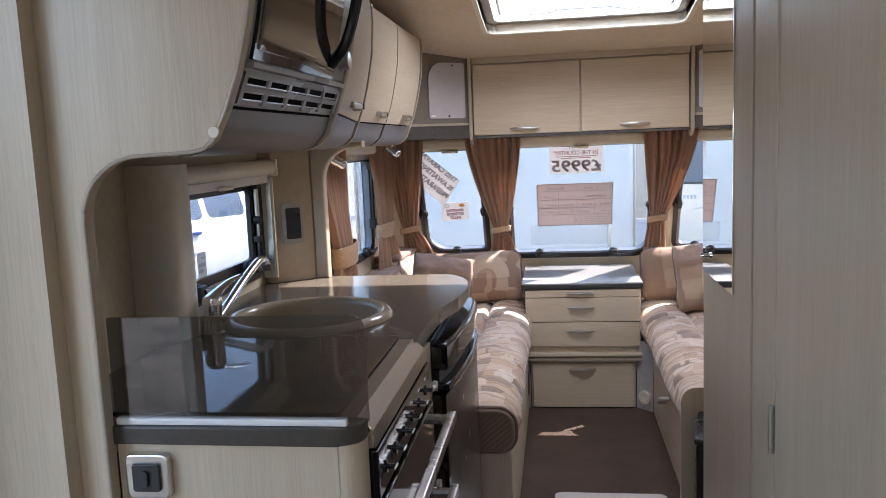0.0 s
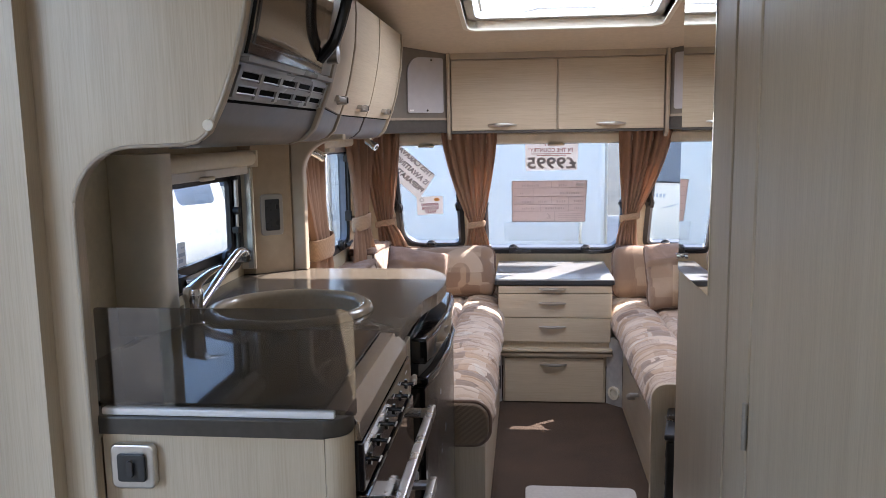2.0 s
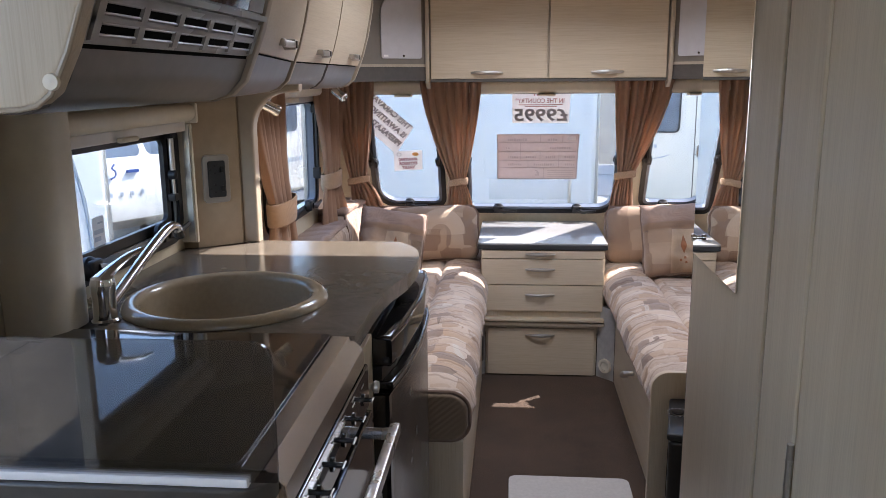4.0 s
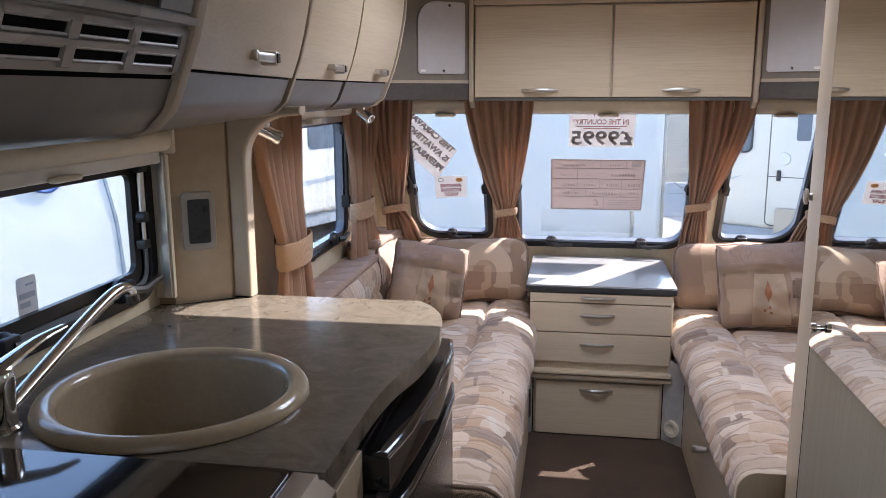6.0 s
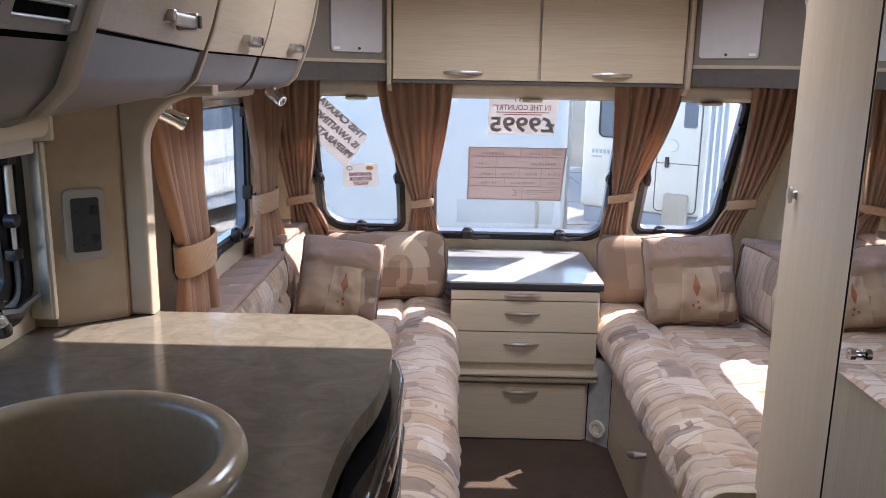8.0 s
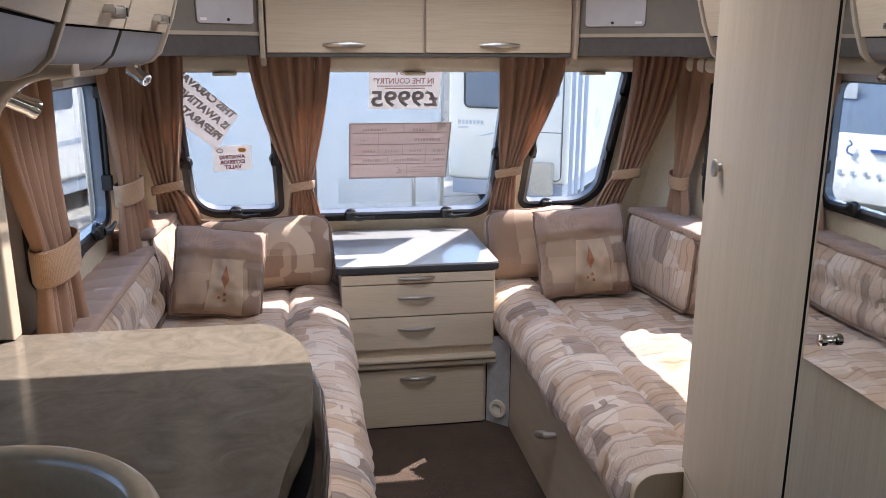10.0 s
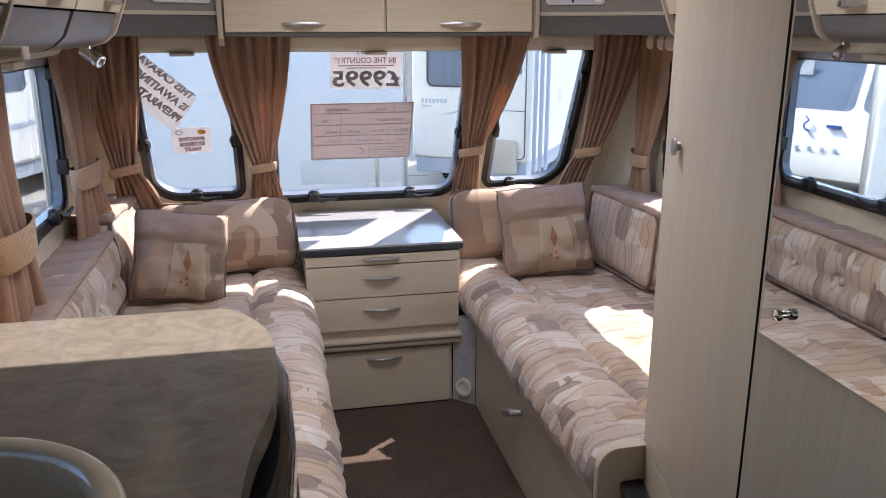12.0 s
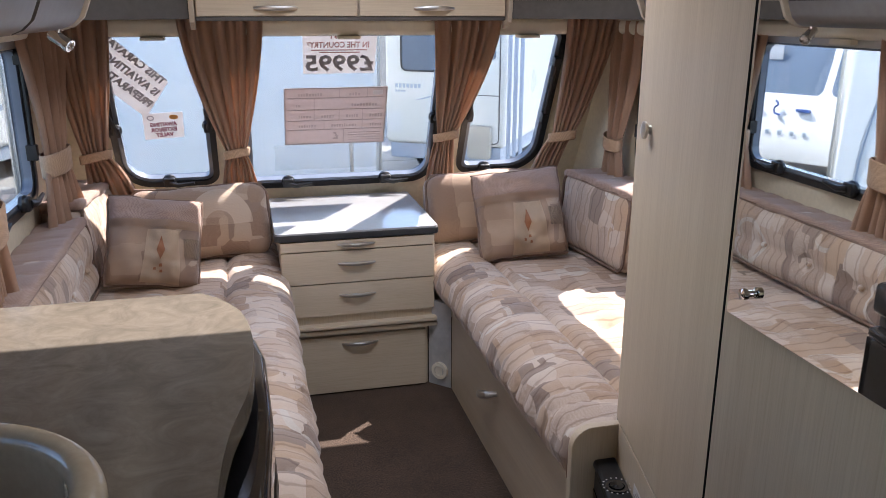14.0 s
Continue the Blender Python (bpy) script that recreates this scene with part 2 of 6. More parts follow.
def ground_mat():
    m, nt, b = mat("yard_gravel")
    v = coords(nt)
    n = noise_tex(nt, v, 14, 8, 0.75)
    n2 = noise_tex(nt, v, 1.6, 8, 0.7)
    c = ramp(nt, n, [(0.3, (0.055, 0.050, 0.040)), (0.52, (0.125, 0.114, 0.093)), (0.75, (0.24, 0.222, 0.19))])
    c2 = ramp(nt, n2, [(0.38, (0.45, 0.46, 0.46)), (0.50, (0.85, 0.85, 0.85)), (0.62, (1.15, 1.12, 1.05))])
    nt.links.new(mix(nt, 1.0, c, c2, "MULTIPLY"), b.inputs["Base Color"])
    b.inputs["Roughness"].default_value = 0.95
    bump(nt, b, n, 0.5, 0.01)
    return m


WOOD_Z = wood("ash_vertical", 2)
WOOD_X = wood("ash_crosswise", 0)
WOOD_Y = wood("ash_lengthwise", 1)
TRIM = plain("beige_plastic_trim", (0.44, 0.37, 0.285), 0.4, vary=0.05, bmp=0.02)
CREAM = plain("cream_wallboard", (0.66, 0.58, 0.43), 0.55, vary=0.06, scale=60, bmp=0.08)
CEIL = plain("ceiling_board", (0.66, 0.56, 0.43), 0.6, vary=0.05, scale=40, bmp=0.06)
WHITE = plain("white_plastic", (0.78, 0.77, 0.75), 0.35, vary=0.03, bmp=0.0)
IVORY = plain("ivory_plastic", (0.78, 0.72, 0.60), 0.4, vary=0.04, bmp=0.01)
GREY = plain("taupe_grey_panel", (0.20, 0.175, 0.145), 0.5, vary=0.06, bmp=0.04)
DGREY = plain("dark_grey_lip", (0.085, 0.078, 0.072), 0.38, vary=0.1, scale=50, bmp=0.05)
SLATE = plain("slate_grey_moulding", (0.135, 0.125, 0.12), 0.33, vary=0.08, scale=40, bmp=0.03)
BLACK = plain("black_rubber", (0.012, 0.012, 0.013), 0.35, vary=0.2, bmp=0.02)
GLOSSBLACK = plain("gloss_black", (0.008, 0.008, 0.009), 0.07, vary=0.1, bmp=0.0, coat=0.6)
STEEL = plain("brushed_steel", (0.55, 0.53, 0.51), 0.27, 1.0, vary=0.05, scale=90, bmp=0.02)
DSTEEL = plain("dark_steel", (0.16, 0.15, 0.145), 0.25, 0.85, vary=0.1, scale=80, bmp=0.02)
CHROME = plain("chrome", (0.82, 0.82, 0.82), 0.07, 1.0, vary=0.02, bmp=0.0)
ALU = plain("satin_aluminium", (0.62, 0.6, 0.57), 0.32, 1.0, vary=0.05, bmp=0.01)
MIRROR = mirror_mat()
PANE = glass("acrylic_pane", (0.665, 0.705, 0.725), 0.05)
HOBGLASS = glass("smoked_glass", (0.58, 0.58, 0.59), 0.20)
CARPET = carpet_mat()
COUNTER = marble("stone_laminate", (0.112, 0.096, 0.077), (0.182, 0.157, 0.126), 0.16)
EDGING = plain("dark_worktop_edging", (0.062, 0.054, 0.046), 0.35, vary=0.12, scale=70)
VENT = plain("vent_black", (0.004, 0.004, 0.004), 0.9, vary=0.1, bmp=0, spec=0.1)
CHARCOAL = plain("charcoal_plastic", (0.028, 0.029, 0.031), 0.4, vary=0.1, bmp=0)
SINK = plain("taupe_sink_composite", (0.43, 0.352, 0.245), 0.16, vary=0.06, scale=90, bmp=0.01, coat=0.4)
TABLE = plain("pale_table_laminate", (0.33, 0.335, 0.34), 0.11, vary=0.03, bmp=0.0)
SEAT = fabric("seat_fabric")
CUSH = fabric("cushion_fabric", False)
ARCHED = fabric("arched_cushion_fabric", False, True)
MAUVE = weave_cloth("mauve_basket_weave", (0.445, 0.315, 0.255), (0.315, 0.212, 0.170), 250)
BROWNW = weave_cloth("brown_basket_weave", (0.34, 0.25, 0.17), (0.14, 0.095, 0.065), 230)
TIEC = weave_cloth("tieback_weave", (0.54, 0.36, 0.23), (0.38, 0.245, 0.15), 290)
CURT = cloth("copper_curtain", (0.56, 0.36, 0.25))
PIPING = plain("brown_piping", (0.22, 0.145, 0.11), 0.8, vary=0.2, bmp=0.1)
TANBAND = cloth("tan_chenille", (0.43, 0.29, 0.20))
PALEPANEL = cloth("pale_sand_chenille", (0.68, 0.53, 0.38))
GRAVEL = ground_mat()
PAVE = plain("concrete_pave", (0.42, 0.39, 0.34), 0.9, vary=0.2, scale=8, bmp=0.2)
BODY = plain("white_gelcoat", (0.86, 0.84, 0.80), 0.22, vary=0.03, scale=3, bmp=0.0, coat=0.3)
TINT = plain("tinted_window", (0.13, 0.165, 0.21), 0.06, vary=0.1, bmp=0.0)
LBLUE = plain("pale_grey_blue", (0.42, 0.47, 0.54), 0.35, vary=0.05, bmp=0.0)
RED = plain("red_lens", (0.5, 0.02, 0.02), 0.2, vary=0.1, bmp=0.0)


def thin_paper(name, col, through_share):
    """Paper that lets daylight glow through."""
    m, nt, b = mat(name)
    n = noise_tex(nt, coords(nt), 40, 3)
    c = ramp(nt, n, [(0.3, tuple(x * 0.95 for x in col)), (0.7, col)])
    nt.links.new(c, b.inputs["Base Color"])
    b.inputs["Roughness"].default_value = 0.6
    tr = nt.nodes.new("ShaderNodeBsdfTranslucent")
    nt.links.new(c, tr.inputs["Color"])
    ms = nt.nodes.new("ShaderNodeMixShader")
    ms.inputs[0].default_value = through_share
    nt.links.new(b.outputs[0], ms.inputs[1])
    nt.links.new(tr.outputs[0], ms.inputs[2])
    nt.links.new(ms.outputs[0], nt.nodes["Material Output"].inputs["Surface"])
    return m


PAPER = thin_paper("paper_white", (0.78, 0.77, 0.77), 0.38)
PINKPAPER = thin_paper("pinkish_card", (0.58, 0.51, 0.50), 0.38)
INK = thin_paper("print_through_grey", (0.40, 0.39, 0.40), 0.38)
REDINK = thin_paper("print_through_red", (0.56, 0.30, 0.30), 0.38)
BROWNINK = thin_paper("print_through_brown", (0.475, 0.415, 0.41), 0.36)
ORANGE = plain("orange_print", (0.75, 0.36, 0.10), 0.6, vary=0.1, bmp=0.0)
BLUE = plain("blue_print", (0.06, 0.12, 0.35), 0.4, vary=0.1, bmp=0.0)
MATW = plain("white_mat", (0.50, 0.48, 0.46), 0.8, vary=0.06, scale=80, bmp=0.1)
BRICK = plain("red_brick_far", (0.33, 0.15, 0.10), 0.9, vary=0.3, scale=12, bmp=0.1)


# ---- mesh helpers ----
ROOT = {}


def thing(name, loc, label, category, group="", kind=""):
    e = new(name)
    e.empty_display_size = 0.05
    e.location = loc
    ROOT[e.name] = Vector(loc)
    return tagged(e, label, category, group, kind)


def smooth(me, angle=35):
    me.polygons.foreach_set("use_smooth", [True] * len(me.polygons))
    me.set_sharp_from_angle(angle=radians(angle))


def part(name, bm, material, parent=None, label="", angle=35):
    """One mesh object, built in world coordinates, under a thing or a part."""
    me = bpy.data.meshes.new(name)
    o = ROOT[parent.name] if parent else Vector((0, 0, 0))
    bmesh.ops.recalc_face_normals(bm, faces=bm.faces)
    bmesh.ops.translate(bm, vec=-o, verts=bm.verts)
    bm.to_mesh(me)
    bm.free()
    smooth(me, angle)
    me.materials.append(material)
    ob = new(name, me)
    if parent:
        ob.parent = parent
    ROOT[ob.name] = o
    if angle < 60 and len(me.polygons) < 3000:
        wnm = ob.modifiers.new("even_faces", "WEIGHTED_NORMAL")
        wnm.keep_sharp, wnm.weight = True, 90
    return tagged(ob, label)


def solo(name, bm, material, label, category="", group="", kind="", angle=35):
    return tagged(part(name, bm, material, None, label, angle), "", category, group, kind)


def box(x0, x1, y0, y1, z0, z1, bev=0.003, seg=2):
    bm = bmesh.new()
    bmesh.ops.create_cube(bm, size=1)
    for v in bm.verts:
        v.co = ((x0 + x1) / 2 + v.co.x * (x1 - x0), (y0 + y1) / 2 + v.co.y * (y1 - y0), (z0 + z1) / 2 + v.co.z * (z1 - z0))
    if bev:
        bmesh.ops.bevel(bm, geom=bm.edges, offset=bev, segments=seg, profile=0.5, affect="EDGES")
    return bm


def xf(bm, m):
    bmesh.ops.transform(bm, matrix=m, verts=bm.verts)
    return bm


def join(*bms):
    out = bms[0]
    for b in bms[1:]:
        me = bpy.data.meshes.new("tmp")
        b.to_mesh(me)
        b.free()
        out.from_mesh(me)
        bpy.data.meshes.remove(me)
    return out


def prism(poly, d0, d1, m=None, bev=0.0, seg=2):
    """A polygon (u, v) pushed from w=d0 to w=d1, placed by m."""
    bm = bmesh.new()
    vs = [bm.verts.new((u, v, d0)) for u, v in poly]
    f = bm.faces.new(vs)
    r = bmesh.ops.extrude_face_region(bm, geom=[f])
    bmesh.ops.translate(bm, vec=(0, 0, d1 - d0), verts=[g for g in r["geom"] if isinstance(g, bmesh.types.BMVert)])
    bmesh.ops.recalc_face_normals(bm, faces=bm.faces)
    if bev:
        caps = [e for e in bm.edges if abs(e.verts[0].co.z - e.verts[1].co.z) < 1e-6]
        bmesh.ops.bevel(bm, geom=caps, offset=bev, segments=seg, profile=0.5, affect="EDGES")
    if m:
        xf(bm, m)
    return bm


def rrect(u0, u1, v0, v1, r, n=6):
    """Rounded rectangle; r is one radius, or four: lower right, upper right, upper left, lower left."""
    rs = r if isinstance(r, (tuple, list)) else (r, r, r, r)
    pts = []
    for (cu, cv, a0), q in zip(((u1, v0, -90), (u1, v1, 0), (u0, v1, 90), (u0, v0, 180)), rs):
        q = max(q, 0.0005)
        ou, ov = cu + (-q if cu == u1 else q), cv + (-q if cv == v1 else q)
        for i in range(n + 1):
            a = radians(a0 + 90 * i / n)
            pts.append((ou + q * math.cos(a), ov + q * math.sin(a)))
    return pts


def ring(outer, inner, d0, d1, m=None):
    """A closed band between two outlines with the same number of points."""
    bm = bmesh.new()
    n = len(outer)
    loops = [[bm.verts.new((u, v, d)) for u, v in o] for o, d in ((outer, d0), (outer, d1), (inner, d1), (inner, d0))]
    for k in range(4):
        a, b = loops[k], loops[(k + 1) % 4]
        for i in range(n):
            bm.faces.new((a[i], a[(i + 1) % n], b[(i + 1) % n], b[i]))
    if m:
        xf(bm, m)
    return bm


def plate(outline, holes, d0, d1, m=None):
    """A sheet with holes and thickness."""
    bm = bmesh.new()
    loops = []
    for pts in (outline, *holes):
        vs = [bm.verts.new((u, v, d0)) for u, v in pts]
        loops.append(vs)
        for i in range(len(vs)):
            bm.edges.new((vs[i], vs[(i + 1) % len(vs)]))
    bmesh.ops.triangle_fill(bm, edges=bm.edges, use_beauty=True, use_dissolve=False)
    r = bmesh.ops.extrude_face_region(bm, geom=list(bm.faces))
    bmesh.ops.translate(bm, vec=(0, 0, d1 - d0), verts=[g for g in r["geom"] if isinstance(g, bmesh.types.BMVert)])
    if m:
        xf(bm, m)
    return bm


def tube(pts, rad, n=10, closed=False):
    """A round bar along points; rad is one radius or one a point."""
    bm = bmesh.new()
    pts = [Vector(p) for p in pts]
    rings = []
    up = Vector((0.13, 0.2, 0.97))
    for i, p in enumerate(pts):
        a = pts[i - 1] if (i > 0 or closed) else p
        b = pts[(i + 1) % len(pts)] if (i < len(pts) - 1 or closed) else p
        d = (b - a).normalized()
        s = d.cross(up)
        s = s.normalized() if s.length > 1e-4 else Vector((1, 0, 0))
        t = s.cross(d)
        r = rad[i] if isinstance(rad, (list, tuple)) else rad
        rings.append([bm.verts.new(p + r * (math.cos(6.28318 * k / n) * s + math.sin(6.28318 * k / n) * t)) for k in range(n)])
    m = len(rings)
    for i in range(m if closed else m - 1):
        a, b = rings[i], rings[(i + 1) % m]
        for k in range(n):
            bm.faces.new((a[k], a[(k + 1) % n], b[(k + 1) % n], b[k]))
    if not closed:
        bm.faces.new(rings[0])
        bm.faces.new(rings[-1])
    return bm


def lathe(profile, n=32, m=None, caps=True):
    """Turns (radius, height) points round z."""
    bm = bmesh.new()
    rows = [[bm.verts.new((max(r, 1e-4) * math.cos(6.28318 * k / n), max(r, 1e-4) * math.sin(6.28318 * k / n), h)) for k in range(n)] for r, h in profile]
    for a, b in zip(rows, rows[1:]):
        for k in range(n):
            bm.faces.new((a[k], a[(k + 1) % n], b[(k + 1) % n], b[k]))
    for row in (rows[0], rows[-1]) if caps else ():
        bm.faces.new(row)
    if m:
        xf(bm, m)
    return bm


def curve_pts(ctrl, n=8):
    """Catmull-Rom through the control points."""
    P = [Vector(c) for c in ctrl]
    P = [P[0] * 2 - P[1]] + P + [P[-1] * 2 - P[-2]]
    out = []
    for i in range(1, len(P) - 2):
        for k in range(n):
            t = k / n
            a, b, c, d = P[i - 1], P[i], P[i + 1], P[i + 2]
            out.append(0.5 * (2 * b + (c - a) * t + (2 * a - 5 * b + 4 * c - d) * t * t + (3 * b - a - 3 * c + d) * t ** 3))
    return out + [P[-2]]


def cushion(sx, sy, sz, r, step=0.03, puff=0.0, lump=0.0, seed=0.0, extra=None):
    """A stuffed block about the origin, with rounded edges; extra(p, n) may shift each point."""
    h = (sx / 2, sy / 2, sz / 2)
    lines = []
    for a in h:
        q = min(r, a * 0.98)
        edge = [-a, -a + 0.12 * q, -a + 0.42 * q, -a + q]
        n = max(1, int((2 * a - 2 * q) / step))
        mid = [-a + q + (2 * a - 2 * q) * i / n for i in range(1, n)]
        lines.append(edge + mid + [-e for e in reversed(edge)])
    bm = bmesh.new()
    cache = {}

    def vert(p):
        k = tuple(round(c, 5) for c in p)
        if k not in cache:
            cache[k] = bm.verts.new(p)
        return cache[k]

    for ax in range(3):
        b, c = (ax + 1) % 3, (ax + 2) % 3
        for s in (-h[ax], h[ax]):
            for i in range(len(lines[b]) - 1):
                for j in range(len(lines[c]) - 1):
                    q = []
                    for bi, cj in ((i, j), (i + 1, j), (i + 1, j + 1), (i, j + 1)):
                        p = [0, 0, 0]
                        p[ax], p[b], p[c] = s, lines[b][bi], lines[c][cj]
                        q.append(vert(tuple(p)))
                    if len(set(q)) == 4:
                        bm.faces.new(q)
    for v in bm.verts:
        p = v.co.copy()
        q = Vector([max(-a + min(r, a * 0.98), min(a - min(r, a * 0.98), c)) for a, c in zip(h, p)])
        d = p - q
        nrm = d.normalized() if d.length > 1e-6 else Vector((0, 0, 1))
        p = q + Vector([min(r, a * 0.98) * n for a, n in zip(h, nrm)])
        u = [c / a for c, a in zip(p, h)]
        if puff:
            for k in range(3):
                o = [j for j in range(3) if j != k]
                p[k] += puff * u[k] * abs(nrm[k]) * (1 - u[o[0]] ** 2) * (1 - u[o[1]] ** 2)
        if lump:
            p += nrm * lump * noise.noise(Vector((p.x * 9 + seed, p.y * 9, p.z * 9)))
        if extra:
            p = extra(p, nrm)
        v.co = p
    return bm


# ---- the shell ----
XL, XR, CX = -0.88, 1.24, 0.18
REAR = -2.6
M_LEFT = Matrix(((0, 0, 1, XL), (1, 0, 0, 0), (0, 1, 0, 0), (0, 0, 0, 1)))      # u=y, v=z, w inward
M_RIGHT = Matrix(((0, 0, -1, XR), (1, 0, 0, 0), (0, 1, 0, 0), (0, 0, 0, 1)))
RAKE = math.atan(0.517)
ZF, YF = 0.55, 4.61                                                              # foot of the raked front wall
M_FRONT = Matrix(((1, 0, 0, 0), (0, -math.sin(RAKE), -math.cos(RAKE), YF), (0, math.cos(RAKE), -math.sin(RAKE), ZF), (0, 0, 0, 1)))


def fv(z):
    """Height along the raked wall for a height above the floor."""
    return (z - ZF) / math.cos(RAKE)


R_FRONT_SIDE = 0.10
WIN_FRONT = [  # u0, u1, z0, z1, radii
    (-0.70, -0.335, 0.735, 1.345, (0.05, 0.03, 0.05, 0.12)),
    (-0.215, 0.565, 0.705, 1.345, (0.10, 0.03, 0.03, 0.04)),
    (0.685, 1.045, 0.735, 1.345, (0.14, 0.05, 0.03, 0.05)),
]
LOUNGE_Y = (3.12, 3.90)
KITCH_Y = (1.69, 2.362)

floor = solo("floor", box(XL, XR, REAR, 4.62, -0.03, 0.0, 0), CARPET, "brown cut-pile carpet, lightly trodden", "floor", kind="structure")
door_y0, door_y1 = 0.36, 0.88
wall_left = solo("wall_left", plate([(REAR, -0.02), (door_y0, -0.02), (door_y0, 1.82), (door_y1, 1.82), (door_y1, -0.02), (4.63, -0.02), (4.63, 0.55), (4.0, 1.95), (REAR, 1.95)],
                 [rrect(*KITCH_Y, 0.985, 1.30, 0.06), rrect(*LOUNGE_Y, 0.835, 1.32, 0.07)], -0.03, 0.0, M_LEFT), CREAM, "cream caravan side wall with two windows", "wall", kind="structure")
wall_right = solo("wall_right", plate([(REAR, -0.02), (4.63, -0.02), (4.63, 0.55), (4.0, 1.95), (REAR, 1.95)],
                  [rrect(*LOUNGE_Y, 0.835, 1.32, 0.07)], -0.03, 0.0, M_RIGHT), CREAM, "cream caravan side wall with one window", "wall", kind="structure")
wall_front = solo("wall_front", join(plate([(XL - 0.03, 0), (XR + 0.03, 0), (XR + 0.03, fv(1.9)), (XL - 0.03, fv(1.9))],
                  [rrect(a, b, fv(c), fv(d), r) for a, b, c, d, r in WIN_FRONT], -0.03, 0.0, M_FRONT), box(XL, XR, 4.61, 4.64, -0.02, 0.55, 0)), CREAM,
                  "cream raked front wall with three windows", "wall", kind="structure")
# unseen closing wall; its window hole is added for the rear fill lamp
wall_rear = solo("wall_rear", plate([(XL, -0.02), (XR, -0.02), (XR, 1.95), (XL, 1.95)], [rrect(-0.6, 0.96, 0.85, 1.5, 0.06)], REAR - 0.03, REAR, Matrix(((1, 0, 0, 0), (0, 0, 1, 0), (0, 1, 0, 0), (0, 0, 0, 1)))), WOOD_Z, "pale ash rear partition", "wall", kind="structure")

# ceiling with a bay that slopes down to the front, and the rooflight opening
SKY = (-0.22, 0.58, 2.78, 3.40)
M_CEIL = Matrix(((1, 0, 0, 0), (0, 1, 0, 0), (0, 0, 1, 1.94), (0, 0, 0, 1)))
# the first hole, behind the walk, is unseen and added to let daylight in
ceil_bm = plate([(XL - 0.03, REAR), (XR + 0.03, REAR), (XR + 0.03, 2.55), (XL - 0.03, 2.55)], [rrect(-0.25, 0.60, -1.5, -0.7, 0.05)], 0, 0.035, M_CEIL)
slope = math.atan2(0.19, 1.29)
M_SLOPE = Matrix.Translation((0, 2.55, 1.94)) @ Matrix.Rotation(-slope, 4, "X")
ceil2 = plate([(XL - 0.03, 0), (XR + 0.03, 0), (XR + 0.03, 1.75), (XL - 0.03, 1.75)], [rrect(SKY[0], SKY[1], SKY[2] - 2.55, SKY[3] - 2.55, 0.05)], 0, 0.035, M_SLOPE)
ceiling = solo("ceiling", join(ceil_bm, ceil2), CEIL, "pale cream caravan ceiling sloping down at the front", "ceiling", kind="structure")

solo("trim_ceiling", box(XL, XR, 2.535, 2.565, 1.932, 1.944, 0.003), CEIL, "thin beige ceiling joint strip", "trim", kind="structure")
# rooflight
rl = thing("rooflight", (0.18, 3.0, 1.87), "white framed rooflight with a clear ribbed dome", "rooflight")
u0, u1, v0, v1 = SKY[0], SKY[1], SKY[2] - 2.55, SKY[3] - 2.55
part("frame", ring(rrect(u0 - 0.018, u1 + 0.018, v0 - 0.018, v1 + 0.018, 0.06), rrect(u0, u1, v0, v1, 0.05), -0.010, 0.06, M_SLOPE), IVORY, rl)
part("inner_trim", ring(rrect(u0 + 0.0, u1 - 0.0, v0, v1, 0.05), rrect(u0 + 0.035, u1 - 0.035, v0 + 0.035, v1 - 0.035, 0.04), 0.03, 0.045, M_SLOPE), ALU, rl)
dome = part("dome", plate(rrect(u0, u1, v0, v1, 0.05), [], 0.062, 0.066, M_SLOPE), PANE, rl)
dome.visible_shadow = False
part("rib", xf(tube([(u0 + 0.06, v0 + 0.06, 0.05), (u0 + 0.06, v1 - 0.09, 0.05), (u0 + 0.2, v1 - 0.06, 0.05), (0.02, v1 - 0.06, 0.05), (0.08, v1 - 0.1, 0.05), (0.28, v1 - 0.1, 0.05), (0.34, v1 - 0.06, 0.05),
     (u1 - 0.2, v1 - 0.06, 0.05), (u1 - 0.06, v1 - 0.09, 0.05), (u1 - 0.06, v0 + 0.06, 0.05)], 0.007), M_SLOPE), WHITE, rl)


# ---- windows ----
def latch(m, parent, flip=1):
    """Black window catch: a round boss with a lever."""
    m = m @ Matrix.Diagonal((2.15, 2.15, 1.8, 1))
    b = part("catch", join(xf(lathe([(0.0, 0), (0.012, 0), (0.013, 0.006), (0.009, 0.016), (0.0, 0.017)], 14), m),
                           xf(box(-0.010, 0.010, -0.010, 0.010, 0.008, 0.017, 0.003), m),
                           xf(tube([(0, 0.0, 0.016), (flip * 0.015, -0.002, 0.022), (flip * 0.045, 0.004, 0.024)], [0.006, 0.005, 0.003], 8), m)), BLACK, parent)
    return b


